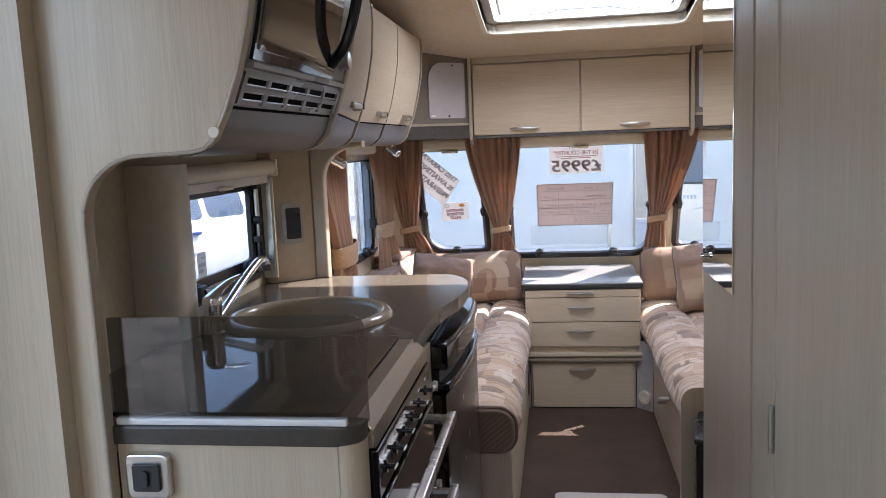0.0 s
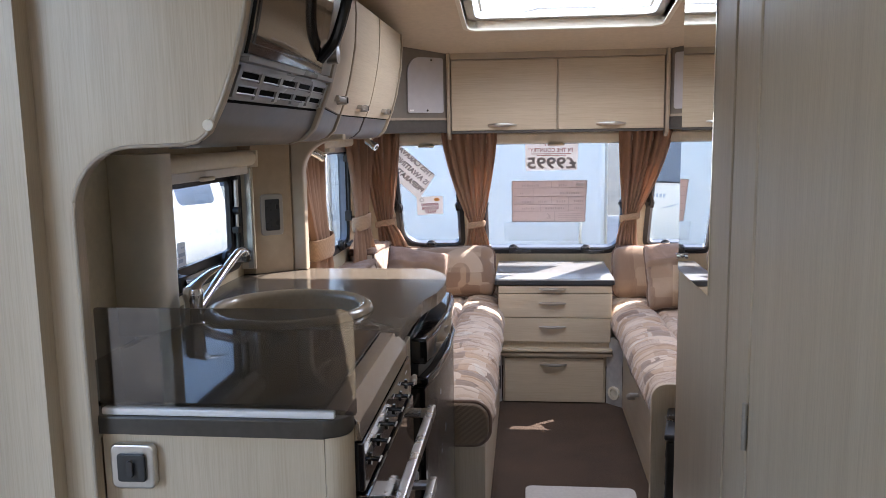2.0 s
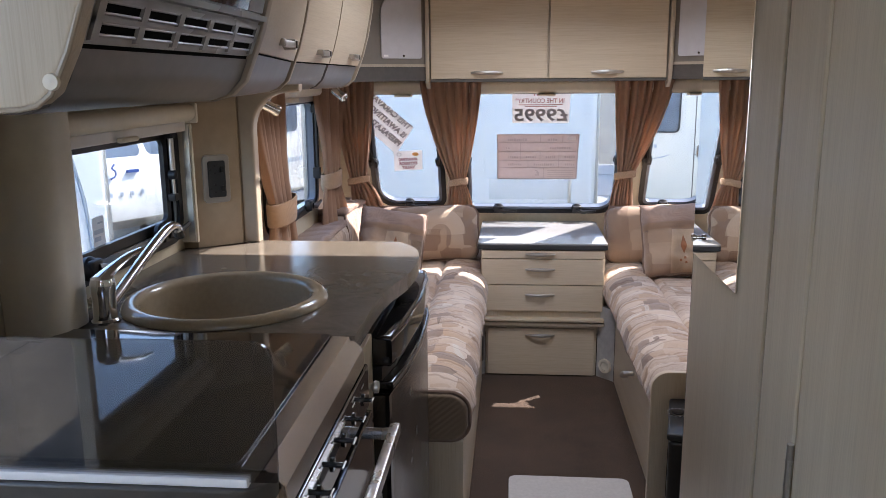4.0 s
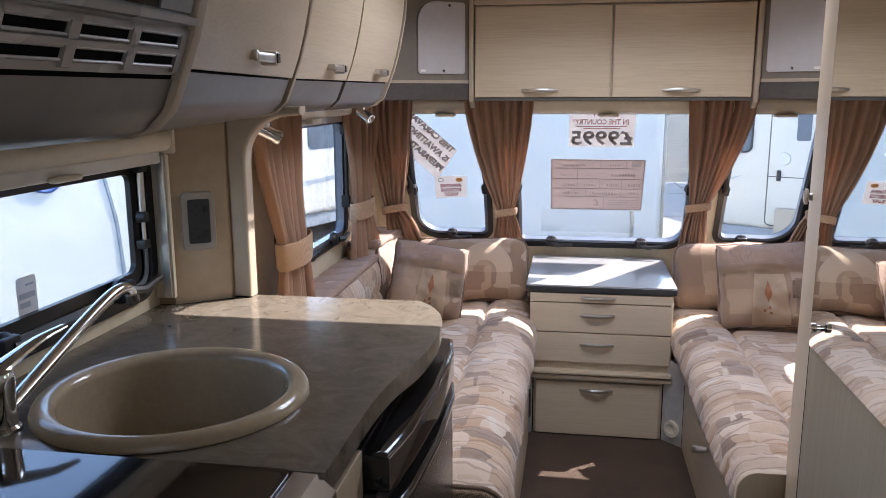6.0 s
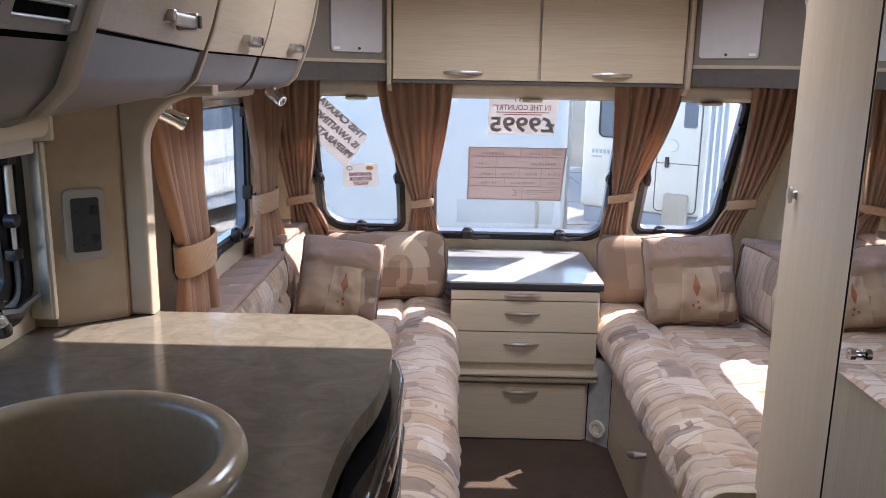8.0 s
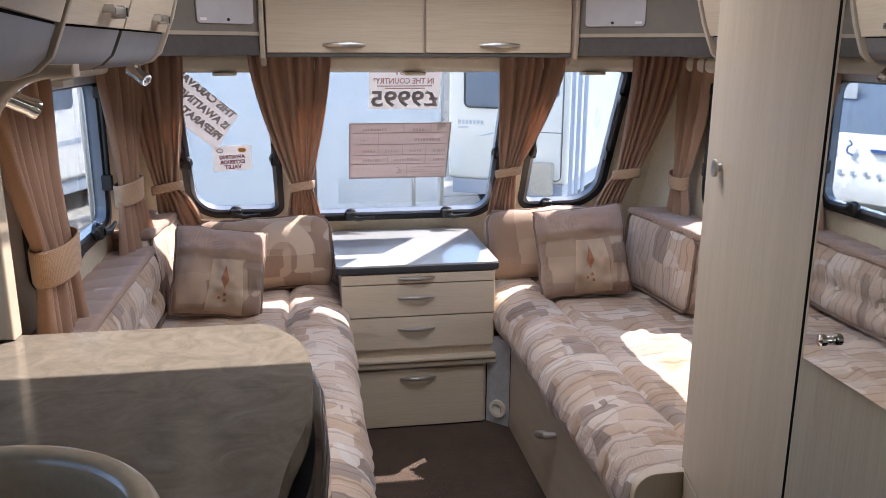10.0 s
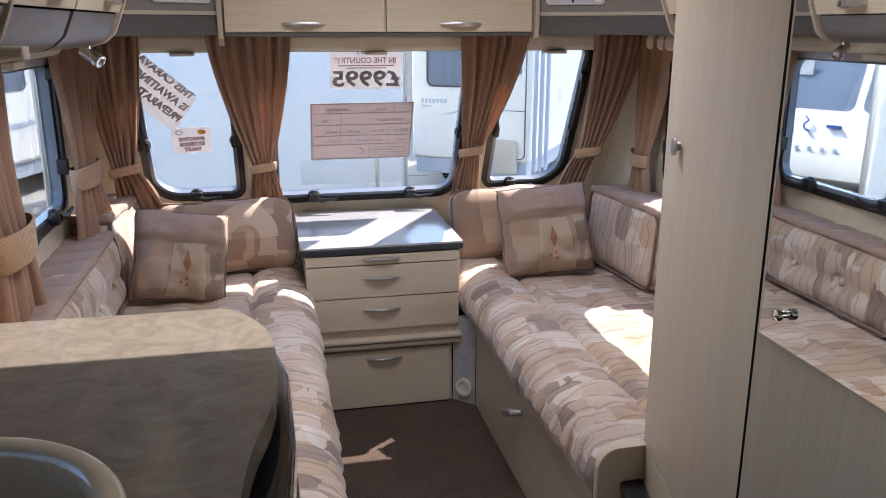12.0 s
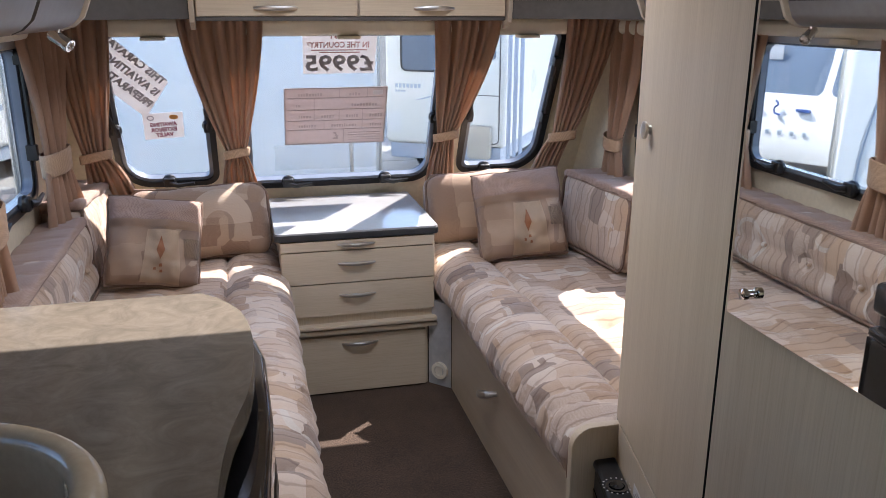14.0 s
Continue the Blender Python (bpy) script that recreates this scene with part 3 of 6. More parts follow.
def window(name, m, u0, u1, v0, v1, r, label, catches=(), stay=None):
    w = thing(name, m @ Vector(((u0 + u1) / 2, v0, 0)), label, "window", kind="structure")
    n = 8
    rs = r if isinstance(r, tuple) else (r,) * 4
    grow = lambda d: rrect(u0 - d, u1 + d, v0 - d, v1 + d, tuple(max(0.008, q + d) for q in rs), n)
    part("window_frame", ring(grow(0.011), grow(-0.012), -0.034, 0.012, m), BLACK, w, "black rubber window seal")
    part("sash", ring(grow(-0.0125), grow(-0.027), -0.026, 0.004, m), plain_alu_seal, w, "glossy blue-grey sash edge")
    p = part("pane", plate(grow(-0.012), [], -0.024, -0.020, m), PANE, w)
    p.visible_shadow = False
    for u, v, a in catches:
        latch(m @ pose(u, v, 0.008, 0, 0, a), w)
    for (ua, va, ub, vb) in stay or ():
        part("stay_arm", xf(join(tube([(ua, va, 0.02), (ub, vb, 0.02)], 0.0075, 10), box(ua - 0.013, ua + 0.013, va - 0.02, va + 0.02, -0.002, 0.03, 0.004), box(ub - 0.012, ub + 0.012, vb - 0.025, vb + 0.025, -0.002, 0.032, 0.004)), m), BLACK, w, "black window stay")
    return w


plain_alu_seal = plain("grey_seal", (0.17, 0.20, 0.245), 0.14, vary=0.05, bmp=0, coat=0.3)
a, b, c, d, r = WIN_FRONT[0]
window("window_1", M_FRONT, a, b, fv(c), fv(d), r, "small raked front window in black rubber seal", [(-0.52, fv(0.758), 0), (-0.345, fv(0.99), 90), (-0.69, fv(0.98), 90)])
a, b, c, d, r = WIN_FRONT[1]
window("window_2", M_FRONT, a, b, fv(c), fv(d), r, "wide raked front window with sale notices", [(-0.05, fv(0.730), 0), (0.36, fv(0.730), 0), (0.55, fv(1.0), 90), (-0.21, fv(1.0), 90)])
a, b, c, d, r = WIN_FRONT[2]
window("window_3", M_FRONT, a, b, fv(c), fv(d), r, "small raked front window in black rubber seal", [(0.80, fv(0.758), 0), (0.69, fv(1.0), 90)], [(1.03, fv(1.22), 1.03, fv(0.98))])
window("window_4", M_LEFT, *LOUNGE_Y, 0.835, 1.32, 0.07, "side lounge window in black rubber seal", [(3.3, 0.858, 0), (3.68, 0.858, 0)], [(3.875, 1.27, 3.875, 0.98)])
window("window_5", M_LEFT, *KITCH_Y, 0.985, 1.30, 0.06, "kitchen side window in black rubber seal", [(2.215, 1.018, 0), (1.86, 1.010, 0)])
gk = lambda d: rrect(KITCH_Y[0] - d, KITCH_Y[1] + d, 0.985 - d, 1.30 + d, max(0.02, 0.06 + d), 8)
part("inner_frame", ring(gk(-0.015), gk(-0.052), -0.016, -0.004, M_LEFT), BLACK, bpy.data.objects["window_5"], "broad black inner frame")
part("inner_bead", ring(gk(-0.022), gk(-0.028), -0.005, 0.001, M_LEFT), GLOSSBLACK, bpy.data.objects["window_5"])
part("stay_arm", xf(join(tube([(2.325, 1.255, 0.012), (2.325, 1.165, 0.012)], 0.0075, 12), tube([(2.325, 1.165, 0.012), (2.325, 1.10, 0.012)], 0.004, 10)), M_LEFT), ALU, bpy.data.objects["window_5"], "silver telescopic stay")
part("stay_knob", xf(join(lathe([(0.0, 0), (0.013, 0), (0.012, 0.018), (0.0, 0.02)], 16, pose(2.322, 1.155, 0.004)), box(2.312, 2.338, 1.25, 1.28, -0.002, 0.022, 0.004), box(2.312, 2.338, 1.085, 1.105, -0.002, 0.02, 0.004)), M_LEFT), BLACK, bpy.data.objects["window_5"])
window("window_6", M_RIGHT, *LOUNGE_Y, 0.835, 1.32, 0.07, "side lounge window in black rubber seal", [(3.3, 0.858, 0), (3.68, 0.858, 0)], [(3.875, 1.27, 3.875, 0.98)])

# blind cassettes along the heads of the windows
for nm, bm_ in (("front", xf(prism(rrect(0, 0.075, 0.0, 0.06, 0.02), XL + 0.02, XR - 0.02, Matrix(((0, 0, 1, 0), (-1, 0, 0, 0), (0, 1, 0, 0), (0, 0, 0, 1)))), Matrix.Translation((0, 4.22, 1.322)))),
                ("left", xf(prism(rrect(0, 0.055, 0, 0.055, 0.02), LOUNGE_Y[0] - 0.1, 4.05, Matrix(((1, 0, 0, XL), (0, 0, 1, 0), (0, 1, 0, 1.325), (0, 0, 0, 1)))), Matrix())),
                ("right", xf(prism(rrect(-0.055, 0, 0, 0.055, 0.02), LOUNGE_Y[0] - 0.1, 4.05, Matrix(((1, 0, 0, XR), (0, 0, 1, 0), (0, 1, 0, 1.325), (0, 0, 0, 1)))), Matrix()))):
    bl = thing("window_blind", (CX if nm == "front" else (XL if nm == "left" else XR), 4.2 if nm == "front" else 3.3, 1.32), "ivory roller blind cassette, rolled up above the window", "blind", "roller blinds")
    part("cassette", bm_, IVORY, bl)
    if nm == "front":
        for x in (-0.5, CX, 0.87):
            part("pull_tab", box(x - 0.04, x + 0.04, 4.122, 4.19, 1.310, 1.3215, 0.004), IVORY, bl)
    else:
        s = 1 if nm == "left" else -1
        part("pull_tab", box(min(0, s * 0.03) + (XL if s > 0 else XR) + s * 0.03, max(0, s * 0.03) + (XL if s > 0 else XR) + s * 0.03, 3.35, 3.45, 1.308, 1.326, 0.004), IVORY, bl)
        part("edge_bar", box(*sorted(((XL if s > 0 else XR), (XL if s > 0 else XR) + s * 0.018)), LOUNGE_Y[0] - 0.02, LOUNGE_Y[1] + 0.02, 1.30, 1.325, 0.003), ALU, bl)

kb = thing("window_blind", (XL, 1.9, 1.30), "ivory roller blind cassette and side rails round the kitchen window", "blind", "roller blinds")
part("cassette", xf(prism(rrect(0, 0.064, 0, 0.045, 0.02), 1.70, 2.372, Matrix(((1, 0, 0, XL), (0, 0, 1, 0), (0, 1, 0, 1.292), (0, 0, 0, 1)))), Matrix()), IVORY, kb)
part("end_cap", box(XL, XL + 0.068, 2.3725, 2.386, 1.286, 1.340, 0.006), IVORY, kb)
part("side_rail", box(XL + 0.001, XL + 0.048, 2.374, 2.387, 0.962, 1.2855, 0.004), IVORY, kb, "ivory blind side rail")
part("rail_track", box(XL + 0.026, XL + 0.044, 2.366, 2.3738, 0.967, 1.284, 0.001), ALU, kb)
part("pull_bar", box(XL + 0.022, XL + 0.040, 1.74, 2.365, 1.266, 1.292, 0.004), WHITE, kb)
part("pull_tab", box(XL + 0.040, XL + 0.056, 1.98, 2.06, 1.264, 1.275, 0.004), IVORY, kb)
solo("corner_column", prism(rrect(XL + 0.001, XL + 0.095, 1.585, 1.745, (0.06, 0.06, 0.002, 0.002), 10), 0.944, 1.345), IVORY, "tall rounded ivory moulding beside the kitchen window", "moulding")

# ---- left overhead lockers ----
def locker_x(y):
    """Set-out of the locker front: deep by the microwave, then tapering to the lounge depth."""
    return 0.0 if y < 1.66 else (-0.145 * min(1, (y - 1.66) / 0.78))


PROFILE = [(-0.50, 1.362), (-0.465, 1.372), (-0.44, 1.395), (-0.425, 1.43), (-0.405, 1.48), (-0.385, 1.55), (-0.365, 1.65), (-0.358, 1.75), (-0.36, 1.80)]


def locker_strip(ys, z0, z1, out=0.0, thick=0.018, side=1):
    """A curved panel following the locker front between two heights."""
    prof = [p for p in PROFILE]

    def at(z):
        for (xa, za), (xb, zb) in zip(prof, prof[1:]):
            if za <= z <= zb:
                return xa + (xb - xa) * (z - za) / (zb - za)
        return prof[-1][0]

    zs = [z0 + (z1 - z0) * i / 8 for i in range(9)]
    bm = bmesh.new()
    grid = []
    for y in ys:
        fr = [bm.verts.new((at(z) + locker_x(y) + out, y, z)) for z in zs]
        bk = [bm.verts.new((at(z) + locker_x(y) + out - thick, y, z)) for z in zs]
        grid.append(fr + bk[::-1])
    for a_, b_ in zip(grid, grid[1:]):
        n = len(a_)
        for i in range(n):
            bm.faces.new((a_[i], a_[(i + 1) % n], b_[(i + 1) % n], b_[i]))
    bm.faces.new(grid[0])
    bm.faces.new(grid[-1])
    if side < 0:
        xf(bm, Matrix.Translation((2 * CX, 0, 0)) @ Matrix.Diagonal((-1, 1, 1, 1)))
    return bm


def locker_front(z):
    """How far out the locker front stands at a height."""
    for (xa, za), (xb, zb) in zip(PROFILE, PROFILE[1:]):
        if za <= z <= zb:
            return xa + (xb - xa) * (z - za) / (zb - za)
    return PROFILE[-1][0]


def locker_rib(y, wide=0.014, out=0.010, side=1, depth=0.05):
    """A raised curved rib across the locker front."""
    prof = PROFILE
    outer = [(x + out, z) for x, z in prof]
    inner = [(x - depth, z) for x, z in reversed(prof)]
    m = Matrix(((1, 0, 0, locker_x(y)), (0, 0, 1, y), (0, 1, 0, 0), (0, 0, 0, 1)))
    bm = prism(outer + inner, -wide / 2, wide / 2, m, 0.004)
    if side < 0:
        xf(bm, Matrix.Translation((2 * CX, 0, 0)) @ Matrix.Diagonal((-1, 1, 1, 1)))
    return bm


def locker_handle(y, parent, side=1):
    """Short bar catch: a flat chrome lever on two studs."""
    x = -0.408 + locker_x(y)
    bm = join(box(x - 0.005, x + 0.024, y - 0.046, y - 0.033, 1.467, 1.483, 0.004), box(x + 0.014, x + 0.026, y - 0.044, y + 0.04, 1.464, 1.480, 0.005), box(x - 0.003, x + 0.027, y + 0.028, y + 0.045, 1.460, 1.484, 0.005))
    if side < 0:
        xf(bm, Matrix.Translation((2 * CX, 0, 0)) @ Matrix.Diagonal((-1, 1, 1, 1)))
    h = part("handle", bm, ALU, parent, "satin metal bar handle")
    bm = box(x + 0.0260, x + 0.029, y + 0.031, y + 0.042, 1.464, 1.480, 0.001)
    if side < 0:
        xf(bm, Matrix.Translation((2 * CX, 0, 0)) @ Matrix.Diagonal((-1, 1, 1, 1)))
    part("push_button", bm, DGREY, h)


def lin(a, b, n):
    return [a + (b - a) * i / n for i in range(n + 1)]


def overhead(y0, y1, handle_y, side=1, ribs=(), grp="overhead lockers"):
    name_side = XL if side > 0 else XR
    o = thing("overhead_locker", (name_side, (y0 + y1) / 2, 1.365), "pale ash overhead locker with curved door and grey lower lip", "locker", grp)
    mm = (lambda bm: bm) if side > 0 else (lambda bm: xf(bm, Matrix.Translation((2 * CX, 0, 0)) @ Matrix.Diagonal((-1, 1, 1, 1))))
    n = 6
    m = Matrix(((1, 0, 0, 0), (0, 0, 1, 0), (0, 1, 0, 0), (0, 0, 0, 1)))
    # carcass under and behind
    bm = bmesh.new()
    rows = []
    for y in lin(y0, y1, n):
        s = locker_x(y)
        rows.append([bm.verts.new((x, y, z)) for x, z in ((XL + 0.001, 1.385), (-0.60 + s, 1.3625), (-0.485 + s, 1.366), (-0.435 + s, 1.47), (-0.40 + s, 1.80), (XL + 0.001, 1.80))])
    for a_, b_ in zip(rows, rows[1:]):
        for i in range(6):
            bm.faces.new((a_[i], a_[(i + 1) % 6], b_[(i + 1) % 6], b_[i]))
    bm.faces.new(rows[0])
    bm.faces.new(rows[-1])
    part("carcass", mm(bm), TRIM, o)
    part("lip", locker_strip(lin(y0 + 0.012, y1 - 0.012, n), 1.366, 1.4415, 0.0, 0.02, side), SLATE, o, "grey moulded lower lip")
    dr = part("door", locker_strip(lin(y0 + 0.004, y1 - 0.004, n), 1.4455, 1.795, 0.004, 0.02, side), WOOD_Y, o, "curved pale ash door")
    part("shadow_gap", locker_strip(lin(y0 + 0.012, y1 - 0.012, n), 1.4405, 1.4465, -0.003, 0.01, side), VENT, o)
    locker_handle(handle_y, dr, side)
    for y in ribs:
        part("rib", locker_rib(y, side=side), TRIM, o, "raised beige end rib")
    return o


overhead(1.665, 2.43, 2.02, 1, (2.44,))
overhead(2.452, 2.855, 2.70, 1)
overhead(2.86, 3.345, 3.165, 1, (3.355,))
overhead(2.62, 2.80, 2.70, -1)
overhead(2.805, 3.345, 3.165, -1, (3.355,))

# microwave housing
mw = thing("microwave_unit", (-0.6, 1.36, 1.36), "built-in microwave with black glass door in a grey surround", "microwave")
m_end = Matrix(((1, 0, 0, 0), (0, 0, 1, 0), (0, 1, 0, 0), (0, 0, 0, 1)))
part("housing", join(box(XL + 0.002, -0.47, 1.10, 1.63, 1.372, 1.93, 0.004)), TRIM, mw)
part("lip", locker_strip(lin(1.105, 1.645, 4), 1.364, 1.432, 0.0, 0.025), SLATE, mw, "dark grey moulded lower lip")
part("shadow_gap", locker_strip(lin(1.105, 1.645, 4), 1.4315, 1.4375, -0.003, 0.01), VENT, mw)
VGREY = plain("grey_vent_surround", (0.34, 0.33, 0.32), 0.27, vary=0.06)
mf = part("surround", locker_strip(lin(1.105, 1.645, 4), 1.437, 1.80, 0.0, 0.02), VGREY, mw, "grey moulded surround")
for row in range(2):
    for k in range(5):
        ya = 1.128 + k * 0.103
        part("vent_slot", locker_strip(lin(ya, ya + 0.084, 1), 1.4475 + row * 0.022, 1.4575 + row * 0.022, 0.0015, 0.004), VENT, mf)
        for zb in (1.4585 + row * 0.022, 1.4465 + row * 0.022):
            part("slot_lip", tube([(locker_front(zb) + 0.003, ya + 0.084 * q / 3, zb) for q in range(4)], 0.0018, 8), VGREY, mf)
    part("vent_bar", locker_strip(lin(1.112, 1.64, 3), 1.459 + row * 0.022, 1.465 + row * 0.022, 0.005, 0.012), VGREY, mf)
for k in range(6):
    ya = 1.112 + k * 0.103
    part("vent_bar", locker_strip(lin(ya, ya + 0.015, 1), 1.440, 1.487, 0.005, 0.012), VGREY, mf)
part("vent_rail", locker_strip(lin(1.115, 1.64, 3), 1.492, 1.500, 0.014, 0.02), VGREY, mf)
dr = part("door", locker_strip(lin(1.125, 1.56, 3), 1.505, 1.795, 0.006, 0.02), GLOSSBLACK, mw, "black glass microwave door")
part("door_mirror", locker_strip(lin(1.14, 1.50, 3), 1.52, 1.79, 0.009, 0.004), plain("bronze_glass", (0.20, 0.18, 0.16), 0.05, 0.7, vary=0.05, bmp=0), dr)
part("handle", tube(curve_pts([(-0.385, 1.53, 1.53), (-0.345, 1.515, 1.575), (-0.315, 1.51, 1.68), (-0.335, 1.515, 1.76), (-0.36, 1.53, 1.795)], 6), 0.011), BLACK, dr, "black curved handle")
part("control_panel", locker_strip(lin(1.565, 1.635, 2), 1.505, 1.795, 0.006, 0.02), plain("grey_controls", (0.28, 0.28, 0.28), 0.3), mw)
part("knob", lathe([(0.0, 0), (0.019, 0), (0.018, 0.022), (0.0, 0.024)], 18, pose(-0.385, 1.60, 1.545, 0, 90, 0)), ALU, mw, "round silver knob")
part("rib", locker_rib(1.654, 0.022), TRIM, mw)

# end panel of the kitchen with its rounded cut-out above the worktop
END_Y = 1.095
outline = [(XL + 0.001, 0.0), (-0.655, 0.0)] + [(-0.655, 1.22)] + [(-0.655 + 0.10 * (1 - math.cos(radians(q))), 1.27 + 0.10 * math.sin(radians(q))) for q in range(0, 91, 10)] + \
          [(-0.475, 1.372), (-0.455, 1.376), (-0.440, 1.387)] + [(x + 0.008, z) for x, z in PROFILE[3:]] + [(-0.35, 1.93), (XL + 0.001, 1.93)]
ep = thing("end_panel", (-0.7, 1.08, 0.0), "pale ash kitchen end panel with rounded cut-out above the worktop", "panel")
part("board", prism(outline, 1.065, 1.098, m_end, 0.004), WOOD_Z, ep)
part("edge_lipping", tube([(u + 0.0015, 1.0665, v - 0.0015) for u, v in outline[1:25]], 0.0032, 8), TRIM, ep, "rounded beige edge lipping")
part("cover_cap", lathe([(0.0, 0), (0.009, 0), (0.008, 0.004), (0.0, 0.005)], 14, pose(-0.435, 1.0655, 1.398, 90, 0, 0)), IVORY, ep, "small beige screw cover cap")
# panel at the entry beside the doorway
solo("wall_entry", prism(rrect(1.030, 1.064, 0.0, 1.93, 0.014), XL + 0.001, -0.70, Matrix(((0, 0, 1, 0), (1, 0, 0, 0), (0, 1, 0, 0), (0, 0, 0, 1)))), WOOD_Z, "ash clad pillar beside the open entrance door", "wall", kind="structure")

# ---- kitchen base ----
TOP = 0.943
right_edge = curve_pts([(-0.30, 2.505, 0), (-0.262, 2.46, 0), (-0.229, 2.385, 0), (-0.2145, 2.265, 0), (-0.222, 2.115, 0), (-0.245, 2.0, 0), (-0.256, 1.88, 0), (-0.258, 1.69, 0)], 5)
poly = [(XL + 0.002, 1.652), (XL + 0.002, 2.395), (-0.705, 2.505)] + [(p.x, p.y) for p in right_edge] + [(-0.258, 1.652)]
SCX, SCY, SR = -0.572, 1.868, 0.205
wt = thing("worktop", (-0.55, 1.9, 0.905), "mottled stone-effect kitchen worktop with curved front edge", "worktop")
top_bm = plate([(u, v) for u, v in poly], [[(SCX + 0.186 * math.cos(6.28318 * k / 40), SCY + 0.186 * math.sin(6.28318 * k / 40)) for k in range(40)]], TOP - 0.036, TOP)
part("slab", top_bm, COUNTER, wt)
part("end_slab", prism([(XL + 0.002, 1.09), (-0.29, 1.09)] + [(-0.29 + 0.04 * math.sin(radians(q)), 1.13 - 0.04 * math.cos(radians(q))) for q in range(0, 91, 15)] + [(-0.25, 1.14), (XL + 0.002, 1.14)], TOP - 0.030, TOP, None, 0.004), EDGING, wt, "dark rounded worktop end")
sk = thing("sink", (SCX, SCY, TOP), "round taupe composite sink bowl with raised rim", "sink")
rim_roll = [(0.192 + 0.019 * math.cos(radians(q)), 0.001 + 0.017 * math.sin(radians(q))) for q in range(180, -1, -12)]
part("bowl", lathe([(0.211, 0.0003), (0.184, -0.0005), (0.184, -0.03), (0.176, -0.115), (0.15, -0.142), (0.03, -0.146), (0.03, -0.142), (0.13, -0.139), (0.15, -0.135), (0.161, -0.126), (0.167, -0.112), (0.170, -0.07), (0.1715, -0.03)] + rim_roll, 96, pose(SCX, SCY, TOP), False), SINK, sk, angle=60)
part("waste", lathe([(0.0, -0.1365), (0.028, -0.1365), (0.033, -0.134), (0.033, -0.139), (0.0, -0.14)], 24, pose(SCX, SCY, TOP)), CHROME, sk, "chrome waste")
tp = thing("tap", (-0.755, 1.71, TOP), "chrome single-lever mixer tap with swan spout", "tap")
part("body", lathe([(0.0, 0), (0.027, 0), (0.0265, 0.005), (0.0225, 0.009), (0.0215, 0.05), (0.023, 0.062), (0.0235, 0.078), (0.021, 0.087), (0.013, 0.093), (0.0, 0.094)], 28, pose(-0.755, 1.708, TOP)), CHROME, tp)
lever = curve_pts([(-0.757, 1.700, TOP + 0.084), (-0.752, 1.735, TOP + 0.096), (-0.742, 1.790, TOP + 0.112), (-0.734, 1.838, TOP + 0.118)], 5)
lever_bm = tube(lever, [0.019 - 0.012 * k / (len(lever) - 1) for k in range(len(lever))], 14)
for v in lever_bm.verts:
    near = min(lever, key=lambda q: (q - v.co).length)
    v.co.z = near.z + (v.co.z - near.z) * 0.5
part("lever", lever_bm, CHROME, tp, "flat tapering chrome lever")
spout = curve_pts([(-0.755, 1.722, TOP + 0.026), (-0.755, 1.80, TOP + 0.055), (-0.754, 1.90, TOP + 0.092), (-0.753, 1.985, TOP + 0.120), (-0.752, 2.025, TOP + 0.128), (-0.751, 2.050, TOP + 0.124), (-0.750, 2.060, TOP + 0.112)], 6)
part("spout", tube(spout, 0.0112, 16), CHROME, tp)
part("aerator", lathe([(0.0, -0.012), (0.0115, -0.012), (0.0125, -0.008), (0.0125, 0.006), (0.0, 0.008)], 18, pose(-0.750, 2.062, TOP + 0.108, 18, 0, 0)), DSTEEL, tp)


hb = thing("hob", (-0.55, 1.4, TOP), "black glass hob with smoked glass lid and steel control strip", "hob")
part("hob_tray", box(XL + 0.02, -0.262, 1.142, 1.648, 0.905, TOP - 0.012, 0.004), GLOSSBLACK, hb)
for bx, by, br in ((-0.42, 1.30, 0.05), (-0.42, 1.52, 0.062), (-0.66, 1.28, 0.05), (-0.66, 1.50, 0.05)):
    part("burner", lathe([(0.0, 0), (br, 0), (br, 0.006), (br * 0.7, 0.009), (0.0, 0.009)], 24, pose(bx, by, TOP - 0.012)), BLACK, hb)
part("lid", plate(rrect(-0.80, -0.30, 1.146, 1.646, 0.012), [], TOP - 0.001, TOP + 0.005), GLOSSBLACK, hb, "black glass hob lid, closed")
part("control_strip", prism([(-0.298, 0.936), (-0.298, 0.9432), (-0.268, 0.9425), (-0.243, 0.921), (-0.241, 0.890), (-0.262, 0.888)], 1.145, 1.6505, m_end, 0.002), plain("polished_steel", (0.56, 0.53, 0.50), 0.18, 1.0, vary=0.05, bmp=0.0), hb, "polished steel sloping strip")
guard = thing("glass_guard", (-0.45, 1.10, TOP), "smoked glass guard in a white clamp strip at the worktop end", "glass guard")
gpane = part("guard_pane", plate(rrect(-0.655, -0.238, TOP + 0.006, 1.117, (0.004, 0.022, 0.004, 0.004)), [], 1.101, 1.106, m_end), HOBGLASS, guard, "smoked glass")
part("clamp_strip", box(-0.652, -0.272, 1.096, 1.112, TOP, TOP + 0.012, 0.003), WHITE, guard, "white plastic clamp strip")

